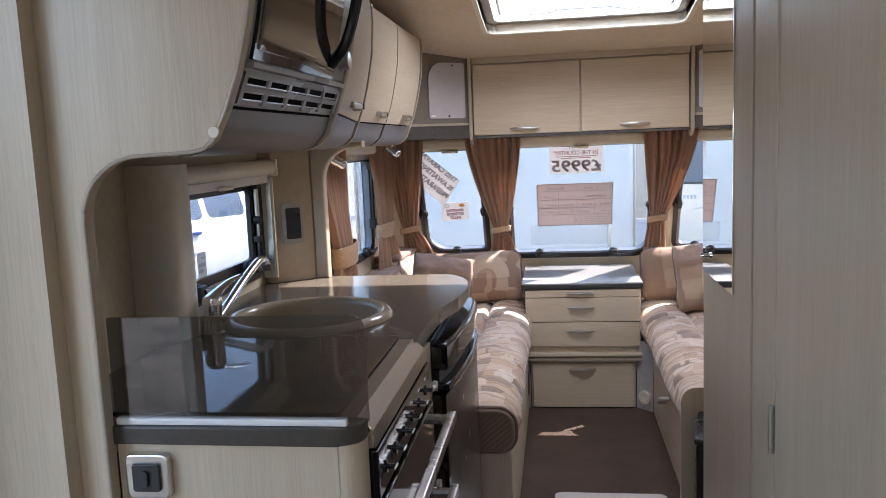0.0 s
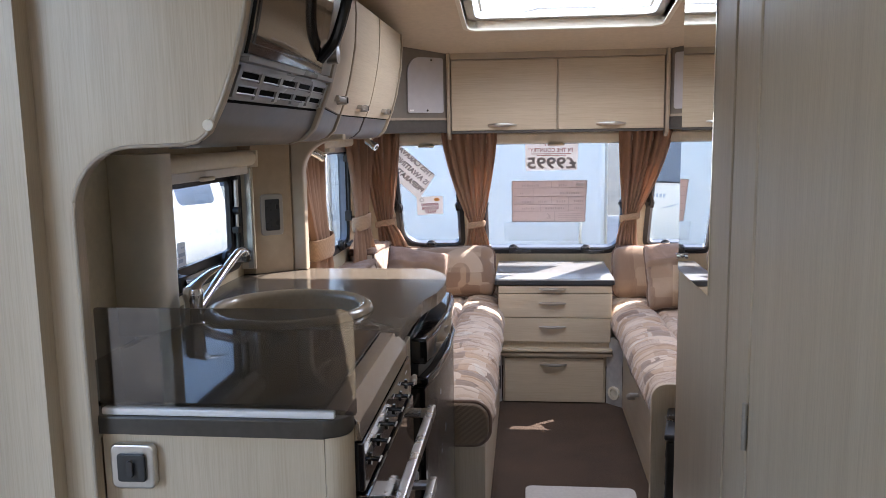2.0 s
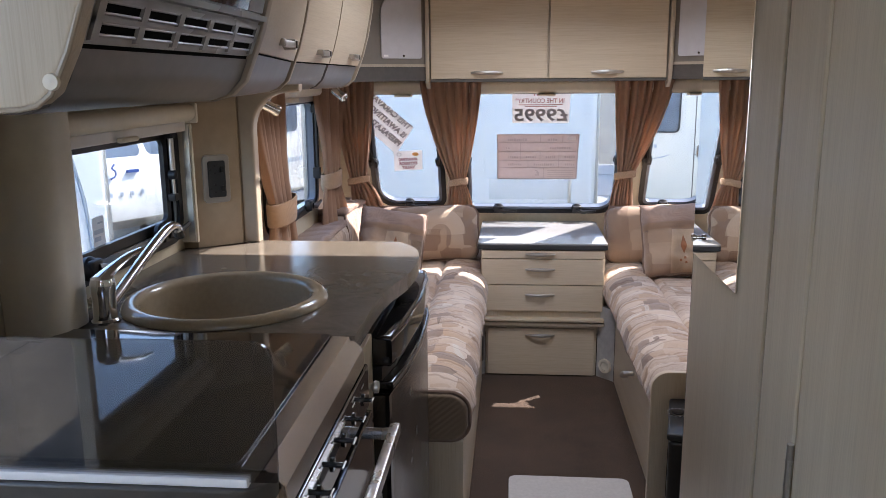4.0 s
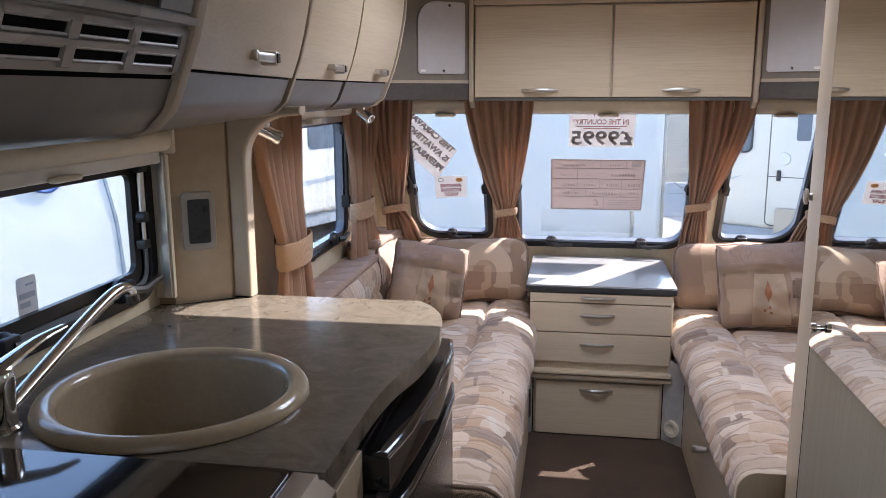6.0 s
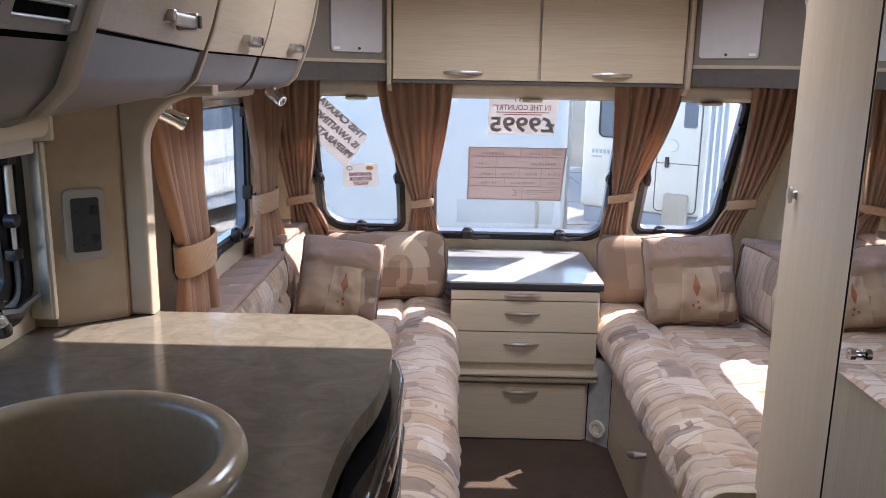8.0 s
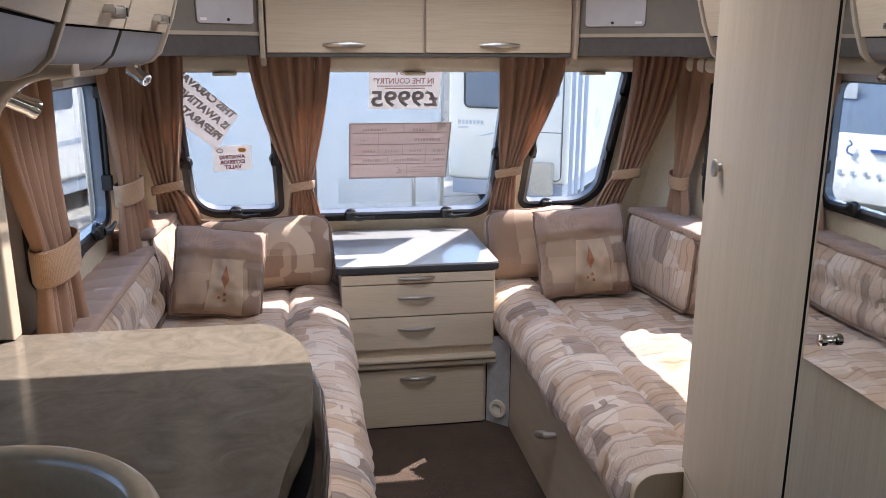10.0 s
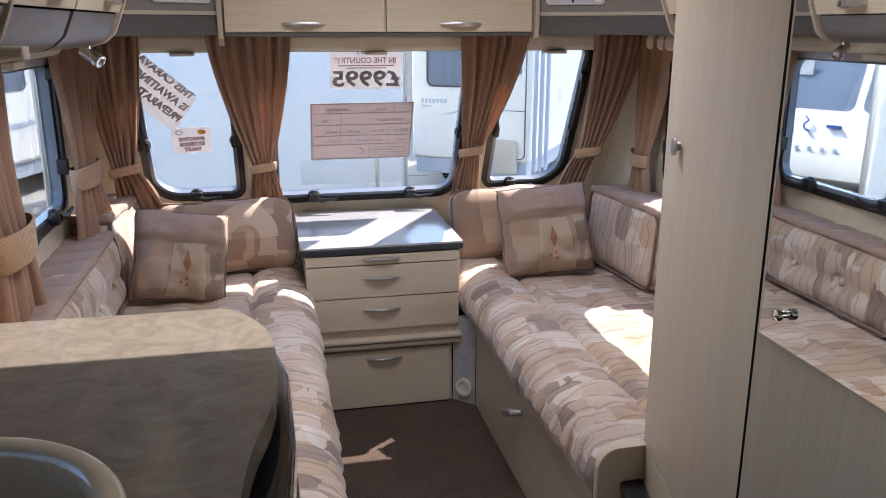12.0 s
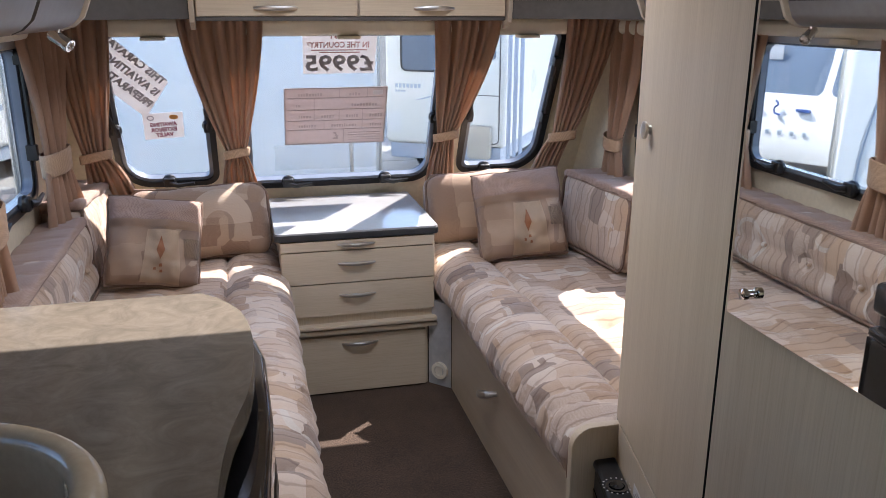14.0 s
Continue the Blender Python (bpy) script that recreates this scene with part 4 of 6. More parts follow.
# cabinet end below, with light switch
ku = thing("kitchen_unit", (-0.5, 1.4, 0.0), "pale ash kitchen base unit with oven opening", "kitchen unit")
part("side_panel", prism(rrect(-0.655, -0.2905, 0.0, 0.912, (0.02, 0.002, 0.002, 0.002)), 1.10, 1.118, m_end), WOOD_Z, ku, "pale ash side panel")
part("corner_post", prism(rrect(-0.29, -0.252, 1.10, 1.145, (0.03, 0.002, 0.002, 0.002)), 0, 0.912), WOOD_Z, ku)
part("back_carcass", box(XL + 0.002, -0.40, 1.12, 2.30, 0.0, 0.75, 0.002), WOOD_Y, ku)
sw = thing("light_switch", (-0.600, 1.095, 0.862), "grey framed rocker switch on the cabinet side", "switch")
part("plate", prism(rrect(-0.600 - 0.037, -0.600 + 0.037, 0.862 - 0.037, 0.862 + 0.037, 0.012), 1.084, 1.099, m_end, 0.004), ALU, sw, "silver grey rounded plate")
pk = part("rocker", prism(rrect(-0.600 - 0.023, -0.600 + 0.023, 0.862 - 0.023, 0.862 + 0.023, 0.005), 1.078, 1.0845, m_end, 0.002), CHARCOAL, sw, "dark grey rocker")
part("toggle", prism(rrect(-0.600 - 0.006, -0.600 + 0.006, 0.862 - 0.014, 0.862 + 0.014, 0.006), 1.072, 1.0785, m_end, 0.002), CHARCOAL, pk)

ov = thing("oven", (-0.25, 1.4, 0.1), "black glass built-in oven with steel handle", "oven")
part("body", box(-0.44, -0.258, 1.147, 1.672, 0.10, 0.882, 0.003), GLOSSBLACK, ov)
part("control_panel", box(-0.257, -0.238, 1.15, 1.67, 0.80, 0.885, 0.004), GLOSSBLACK, ov)
for k in range(6):
    yk = 1.20 + k * 0.082
    kn = part("knob", lathe([(0.0, 0), (0.011, 0), (0.011, 0.003), (0.0042, 0.004), (0.004, 0.016), (0.0, 0.017)], 14, pose(-0.238, yk, 0.838, 0, 90, 0)), GLOSSBLACK, ov)
    part("knob_bar", box(-0.2222, -0.2192, yk - 0.012, yk + 0.012, 0.8364, 0.8396, 0.001), STEEL, kn)
    part("mark", box(-0.2385, -0.2375, yk - 0.01, yk + 0.01, 0.862, 0.865, 0), WHITE, ov)
for z0, z1 in ((0.635, 0.795), (0.13, 0.625)):
    dd = part("door", box(-0.257, -0.232, 1.15, 1.67, z0, z1, 0.004), GLOSSBLACK, ov, "black glass door")
    zz = z1 - 0.03
    part("handle", join(tube([(-0.232, 1.19, zz), (-0.19, 1.19, zz)], 0.011, 10), tube([(-0.232, 1.63, zz), (-0.19, 1.63, zz)], 0.011, 10), box(-0.197, -0.178, 1.165, 1.655, zz - 0.012, zz + 0.012, 0.004)), STEEL, dd, "steel bar handle")

dw = thing("drawer_unit", (-0.3, 1.77, 0.1), "narrow pale drawer stack beside the oven", "drawer unit")
for z0, z1 in ((0.70, 0.885), (0.40, 0.69), (0.08, 0.39)):
    f = part("drawer_front", box(-0.40, -0.262, 1.678, 1.845, z0, z1, 0.003), WOOD_Z, dw)
    part("knob", lathe([(0.0, 0), (0.007, 0), (0.007, 0.008), (0.013, 0.014), (0.012, 0.022), (0.0, 0.024)], 16, pose(-0.262, 1.785, (z0 + z1) / 2, 0, 90, 0)), ALU, f, "round metal knob")

fr = thing("fridge", (-0.3, 2.15, 0.0), "black fronted fridge with a steel-edged dark door", "fridge")
part("cabinet", box(-0.40, -0.262, 1.85, 2.45, 0.02, 0.885, 0.004), GLOSSBLACK, fr)
part("door", prism([(-0.262, 1.852), (-0.225, 1.852), (-0.210, 1.95), (-0.200, 2.15), (-0.203, 2.36), (-0.215, 2.44), (-0.262, 2.445)], 0.06, 0.752, None, 0.004), DSTEEL, fr, "dark steel curved door")
part("door_edge", prism([(-0.262, 1.836), (-0.227, 1.836), (-0.2245, 1.8515), (-0.262, 1.8515)], 0.06, 0.752, None, 0.003), GLOSSBLACK, fr, "black door edge")
part("door_edge", prism([(-0.262, 2.4455), (-0.2145, 2.4405), (-0.2145, 2.452), (-0.262, 2.454)], 0.06, 0.752), GLOSSBLACK, fr)
FASCIA = [(-0.262, 1.852), (-0.222, 1.852), (-0.206, 1.95), (-0.194, 2.15), (-0.198, 2.36), (-0.212, 2.445), (-0.262, 2.45)]
part("top_cap", prism(FASCIA, 0.808, 0.878, None, 0.012, 3), GLOSSBLACK, fr, "glossy black top fascia")
part("recess", prism([(u - 0.022, v) for u, v in FASCIA], 0.779, 0.8085), BLACK, fr)
part("grip", prism([(u + 0.002, v) for u, v in FASCIA], 0.754, 0.778, None, 0.008, 3), GLOSSBLACK, fr, "black moulded door grip")
solo("side_carcass", box(XL + 0.002, -0.405, 2.303, 2.46, 0.0, 0.905, 0.002), WOOD_Z, "pale kitchen unit end towards the seat", "panel")

# angled socket panel and arched post behind the worktop
sp = thing("socket_panel", (-0.77, 2.4, TOP), "cream angled panel with rounded arched post", "panel")
part("board", prism([(-0.838, 2.388), (-0.738, 2.464), (-0.738, 2.512), (XL + 0.001, 2.512), (XL + 0.001, 2.388)], TOP + 0.001, 1.385), plain("beige_board", (0.43, 0.335, 0.235), 0.5, vary=0.06), sp)
arch = [(-0.739, TOP + 0.001), (-0.695, TOP + 0.001), (-0.695, 1.24)] + [(-0.595 - 0.10 * math.cos(radians(q)), 1.26 + 0.103 * math.sin(radians(q))) for q in range(0, 91, 10)] + [(-0.56, 1.366), (-0.56, 1.385), (-0.739, 1.385)]
part("post", prism(arch, 2.475, 2.520, m_end, 0.008, 3), TRIM, sp, "beige rounded post curving into the locker")
so = thing("wall_socket", (-0.78, 2.41, 1.07), "dark double socket upright in a silver frame", "socket")
m_so = Matrix.Translation((-0.7905, 2.4235, 1.132)) @ Matrix.Rotation(radians(37.2), 4, "Z") @ Matrix.Rotation(radians(90), 4, "X")
part("frame_plate", prism(rrect(-0.037, 0.037, -0.066, 0.066, 0.012), -0.002, 0.010, m_so, 0.004), plain("silver_grey_plastic", (0.36, 0.33, 0.295), 0.35, 0.3, vary=0.04, bmp=0.0), so, "silver rounded frame")
fc = part("socket_face", prism(rrect(-0.024, 0.024, -0.050, 0.050, 0.005), 0.0095, 0.0125, m_so, 0.002), CHARCOAL, so, "charcoal socket face")
for s in (-0.026, 0.026):
    part("rocker", prism(rrect(0.010, 0.020, s - 0.008, s + 0.008, 0.002), 0.012, 0.016, m_so, 0.001), BLACK, fc)
    for uu, vv_ in ((-0.018, 0.0), (-0.006, 0.010), (-0.006, -0.010)):
        part("pin_hole", prism(rrect(uu - 0.003, uu + 0.003, s + vv_ - 0.002, s + vv_ + 0.002, 0.0006), 0.012, 0.0131, m_so), BLACK, fc)


# ---- lounge ----
def bow_handle(x, y, z, w, parent):
    """Flat bowed metal pull on a face that looks along -y."""
    pts = [(x + w * t, y - 0.004 - 0.02 * (1 - (2 * t) ** 2), z) for t in (-0.5, -0.38, -0.22, 0, 0.22, 0.38, 0.5)]
    bm = tube(pts, [0.0035, 0.006, 0.008, 0.009, 0.008, 0.006, 0.0035], 10)
    for v in bm.verts:
        v.co.y = y - 0.0 + (v.co.y - y) * 0.75
    part("handle", bm, ALU, parent, "satin bowed metal handle")


ch = thing("chest_of_drawers", (0.17, 4.2, 0.0), "pale ash chest of drawers with grey-edged laminate top between the seats", "chest of drawers")
CHY = 3.945
part("body", box(-0.118, 0.452, CHY, 4.56, 0.245, 0.612, 0.003), WOOD_Z, ch)
part("base", box(-0.098, 0.427, CHY + 0.012, 4.56, 0.0, 0.245, 0.003), WOOD_Z, ch)
t = part("top", prism(rrect(-0.135, 0.463, 3.925, 4.52, 0.02), 0.630, 0.649, None, 0.004), TABLE, ch, "pale glossy laminate top")
part("edge", prism(rrect(-0.137, 0.465, 3.923, 4.521, 0.021), 0.618, 0.6425, None, 0.004), CHARCOAL, t, "dark grey edging")
for z0, z1, hz in ((0.577, 0.614, 0.598), (0.452, 0.573, 0.526), (0.325, 0.448, 0.404)):
    d_ = part("drawer", box(-0.116, 0.446, CHY - 0.017, CHY, z0, z1, 0.0025), WOOD_X, ch, "pale ash drawer front")
    bow_handle(0.155, CHY - 0.017, hz, 0.135, d_)
part("slide_out_shelf", join(box(-0.125, 0.455, CHY - 0.036, CHY, 0.276, 0.292, 0.005), box(-0.128, 0.458, CHY - 0.026, CHY, 0.252, 0.270, 0.005)), WOOD_X, ch, "pale pull-out table leaf with rounded nose")
fl = part("flap", box(-0.088, 0.415, CHY - 0.008, CHY + 0.012, 0.006, 0.236, 0.003), WOOD_X, ch, "pale ash drop-down flap")
bow_handle(0.160, CHY - 0.008, 0.205, 0.135, fl)

cr = solo("corner_filler", prism([(0.430, CHY + 0.01), (0.436, CHY + 0.004), (0.502, CHY - 0.062), (0.502, CHY + 0.01)], 0.0, 0.345), plain("pale_grey_filler", (0.45, 0.44, 0.43), 0.5), "grey angled filler panel beside the drawers", "panel")
m_h = Matrix.Translation((0.468, CHY - 0.029, 0.066)) @ Matrix.Rotation(radians(-45), 4, "Z") @ Matrix.Rotation(radians(90), 4, "X")
av = thing("air_outlet", (0.468, CHY - 0.03, 0.04), "round cream warm-air outlet low on the panel", "air outlet")
part("collar", ring([(0.034 * math.cos(6.28318 * k / 28), 0.034 * math.sin(6.28318 * k / 28)) for k in range(28)], [(0.021 * math.cos(6.28318 * k / 28), 0.021 * math.sin(6.28318 * k / 28)) for k in range(28)], -0.002, 0.012, m_h), IVORY, av)
part("flap", prism([(0.0205 * math.cos(6.28318 * k / 24), 0.0205 * math.sin(6.28318 * k / 24)) for k in range(24)], 0.0, 0.003, m_h @ pose(0, 0, 0, 0, 25, 0)), IVORY, av)
cl = solo("corner_filler", prism([(-0.102, CHY + 0.01), (-0.108, CHY + 0.004), (-0.15, CHY - 0.075), (-0.15, CHY + 0.01)], 0.0, 0.345), bpy.data.materials["pale_grey_filler"], "grey angled filler panel beside the drawers", "panel")
m_s = Matrix.Translation((-0.130, CHY - 0.037, 0.135)) @ Matrix.Rotation(radians(62), 4, "Z") @ Matrix.Rotation(radians(90), 4, "X")
ls = thing("floor_socket", (-0.13, CHY - 0.03, 0.08), "black low socket on the angled panel", "socket")
part("frame_plate", prism(rrect(-0.036, 0.036, -0.062, 0.062, 0.008), -0.001, 0.010, m_s, 0.003), DGREY, ls)
part("socket_face", prism(rrect(-0.026, 0.026, -0.048, 0.048, 0.004), 0.0095, 0.013, m_s, 0.002), BLACK, ls)

SEAT_T = 0.505


def bench(side):
    sgn = 1 if side == "left" else -1
    wall = XL if sgn > 0 else XR
    face = -0.112 if sgn > 0 else 0.503
    y0 = 2.50 if sgn > 0 else 2.60
    b_ = thing("bench", (wall, 3.4, 0.0), "pale ash lounge bench under the seat cushion", "bench", "lounge benches")
    part("front_panel", box(*sorted((face, face - sgn * 0.018)), y0, CHY - (0.08 if sgn > 0 else 0.065), 0.0, 0.345, 0.003), WOOD_Y, b_)
    part("platform", box(*sorted((face - sgn * 0.018, wall + sgn * 0.001)), y0 + 0.02, 4.58, 0.30, 0.345, 0.002), WOOD_Y, b_)
    part("side_panel", box(*sorted((face - sgn * 0.001, wall + sgn * 0.001)), y0 - 0.018, y0, 0.0, 0.345, 0.003), WOOD_Z, b_)
    if sgn < 0:
        pts = [(face + 0.0, 3.30, 0.262), (face - 0.028, 3.315, 0.255), (face - 0.034, 3.36, 0.235), (face - 0.028, 3.405, 0.215), (face, 3.42, 0.208)]
        part("handle", tube(pts, [0.008, 0.012, 0.013, 0.012, 0.008]), ALU, b_, "bowed metal handle")
    edge = face + sgn * 0.022 if sgn > 0 else face - 0.052
    x0, x1 = sorted((edge, wall + sgn * 0.01))
    ya = 2.475 if sgn > 0 else 2.615
    sy = 4.55 - ya

    seam = edge - (x0 + x1) / 2 - sgn * 0.215

    def pleat(p, n):
        """Gathers across the rolled front edge, a long seam behind it, and shallow tufts on the flat."""
        q = Vector(p)
        yy = q.y + (ya + 4.55) / 2
        roll = 1.0 if (q.x - seam) * sgn > 0 else 0.25
        w = abs(math.sin(yy * 40 + 1.8 * math.sin(q.x * 7 + yy * 3) + 0.8 * noise.noise(Vector((yy * 4, q.x * 6, 0))))) ** 0.24
        if n.z > -0.2:
            q += n * roll * (0.024 * w - 0.018)
        if n.z > 0.3:
            q.z -= 0.020 * math.exp(-((q.x - seam) / 0.014) ** 2)
            q.z += 0.014 * math.exp(-((q.x - seam - sgn * 0.09) / 0.06) ** 2)
            if roll < 0.5:
                for k in range(6):
                    dx, dy = q.x - (seam - sgn * 0.16), yy - (ya + 0.25 + k * 0.36)
                    q.z -= 0.022 * math.exp(-(dx * dx + dy * dy) / 0.0016)
                q.z -= 0.008 * abs(math.cos(yy * 8.7)) ** 12
        return q

    s_ = thing("seat_cushion", ((x0 + x1) / 2, 3.4, 0.345), "patterned beige seat cushion with gathered seams and woven brown end", "seat cushion", "lounge seat cushions")
    m = Matrix.Translation(((x0 + x1) / 2, (ya + 4.55) / 2, (0.345 + SEAT_T) / 2))
    part("cover", xf(cushion(x1 - x0, sy, SEAT_T - 0.345, 0.078, 0.0125, 0.0, 0.010, 3.0 if sgn > 0 else 8.0, pleat), m), SEAT, s_, angle=60)
    # woven end and its piping
    out = rrect(x0 + 0.004, x1 - 0.004, 0.349, SEAT_T - 0.004, 0.06, 8)
    part("end_cap", prism(rrect(x0 + 0.01, x1 - 0.01, 0.353, SEAT_T - 0.008, 0.055, 8), ya - 0.012, ya + 0.03, m_end, 0.01, 3), BROWNW, s_, "brown basket-weave end")
    part("piping", tube([(u, ya + 0.004, v) for u, v in out], 0.0055, 8, True), PIPING, s_, "brown piping")


bench("left")
bench("right")
solo("bench_end_panel", prism(rrect(0.442, 0.70, 0.0, 0.54, (0.002, 0.002, 0.05, 0.002)), 2.578, 2.600, m_end, 0.004), WOOD_Z, "pale ash end panel with rounded top corner beside the seat", "panel")


def buttoned(name, cx, cy, cz, sx, sy, sz, rot, label, grp, buttons, mats=(SEAT, MAUVE), ax=0, sgn=1, seed=0.0, topmat=True):
    """A back cushion with piped edges and button dimples on the face that looks along ax*sgn."""
    c = thing(name, (cx, cy, cz - sz / 2), label, "back cushion", grp)
    m = Matrix.Translation((cx, cy, cz)) @ Matrix.Rotation(radians(rot[2]), 4, "Z") @ Matrix.Rotation(radians(rot[1]), 4, "Y") @ Matrix.Rotation(radians(rot[0]), 4, "X")

    def dimple(p, n):
        q = Vector(p)
        if not topmat:
            q.y += 0.03 * (1 if q.y > 0 else -1) * max(0, 1 - (2 * q.x / sx) ** 2) * max(0, 1 - (2 * q.z / sz) ** 2)
            q.z += 0.006 * math.sin(q.x * 13 + seed)
        for u, v in buttons:
            o = (q.y - u, q.z - v) if ax == 0 else (q.x - u, q.z - v)
            d = o[0] ** 2 + o[1] ** 2
            if (q.x if ax == 0 else q.y) * sgn > 0:
                sh = 0.022 * math.exp(-d / 0.0016) + 0.006 * math.exp(-(o[1] / 0.02) ** 2) * 0.5
                if ax == 0:
                    q.x -= sgn * sh
                else:
                    q.y -= sgn * sh
        return q

    part("cover", xf(cushion(sx, sy, sz, min(0.045, sx * 0.35, sy * 0.35) if topmat else 0.05, 0.022, 0.012 if topmat else 0.002, 0.007 if topmat else 0.011, seed, dimple), m), mats[0], c, angle=60)
    if topmat:
        def ribbed(p, n):
            q = Vector(p)
            if q.z > 0:
                q.z -= 0.005 * abs(math.cos(q.y * 27 + 0.5 * noise.noise(Vector((q.x * 9, q.y * 3, seed))))) ** 10
            return q

        part("top_band", xf(cushion(sx * 0.985, sy * 0.99, 0.034, 0.015, 0.012, 0.0, 0.003, seed, ribbed), m @ Matrix.Translation((0, 0, sz / 2 - 0.001))), mats[1], c, "mauve woven top", angle=60)
    hx, hy, hz = sx / 2 - 0.008, sy / 2 - 0.008, sz / 2 - 0.006
    if ax == 0:
        loop = [(sgn * hx, u, v) for u, v in rrect(-hy, hy, -hz, hz, 0.04)]
    else:
        edge = curve_pts([(u, v, 0) for u, v in rrect(-hx, hx, -hz, hz, 0.05)], 3)
        loop = [(p.x * 1.035, sgn * 0.03, p.y * 1.045 + 0.006 * math.sin(p.x * 13 + seed)) for p in edge]
    part("piping", xf(tube(loop, 0.0055, 8, True), m), PIPING, c, "brown piping")
    for u, v in buttons:
        p = (sgn * (sx / 2 - 0.012), u, v) if ax == 0 else (u, sgn * (sy / 2 - 0.012), v)
        part("button", xf(cushion(0.02, 0.02, 0.02, 0.0098), m @ Matrix.Translation(p)), mats[0], c)
    return c


def grid_buttons(w, h, n):
    return [(-w / 2 + w * (i + 0.5) / n, h) for i in range(n)]


# side back cushions
buttoned("back_cushion", -0.797, 3.29, 0.625, 0.155, 1.22, 0.235, (0, -6, 0), "long patterned buttoned back cushion with mauve woven top", "lounge back cushions", grid_buttons(1.2, -0.02, 5), ax=0, sgn=1, seed=1.0)
buttoned("back_cushion", 1.166, 3.13, 0.625, 0.135, 0.92, 0.245, (0, 6, 0), "patterned buttoned back cushion with mauve woven top", "lounge back cushions", grid_buttons(0.9, -0.02, 4), ax=0, sgn=-1, seed=2.0)
buttoned("corner_cushion", 1.13, 3.86, 0.645, 0.20, 0.50, 0.285, (0, 4, 6), "patterned corner back cushion with mauve woven top", "lounge back cushions", [], ax=0, sgn=-1, seed=4.0)
buttoned("corner_cushion", -0.80, 4.12, 0.645, 0.17, 0.42, 0.285, (0, -4, -6), "patterned corner back cushion with mauve woven top", "lounge back cushions", [], ax=0, sgn=1, seed=5.0)
# cushions against the front wall
buttoned("front_cushion", -0.395, 4.225, 0.632, 0.50, 0.15, 0.268, (-16, 0, 0), "plump patterned back cushion with piped edge below the front window", "front back cushions", [], (ARCHED, MAUVE), 1, -1, 6.0, False)
buttoned("front_cushion", 0.73, 4.225, 0.636, 0.50, 0.15, 0.276, (-16, 0, 0), "plump patterned back cushion with piped edge below the front window", "front back cushions", [], (ARCHED, MAUVE), 1, -1, 7.0, False)


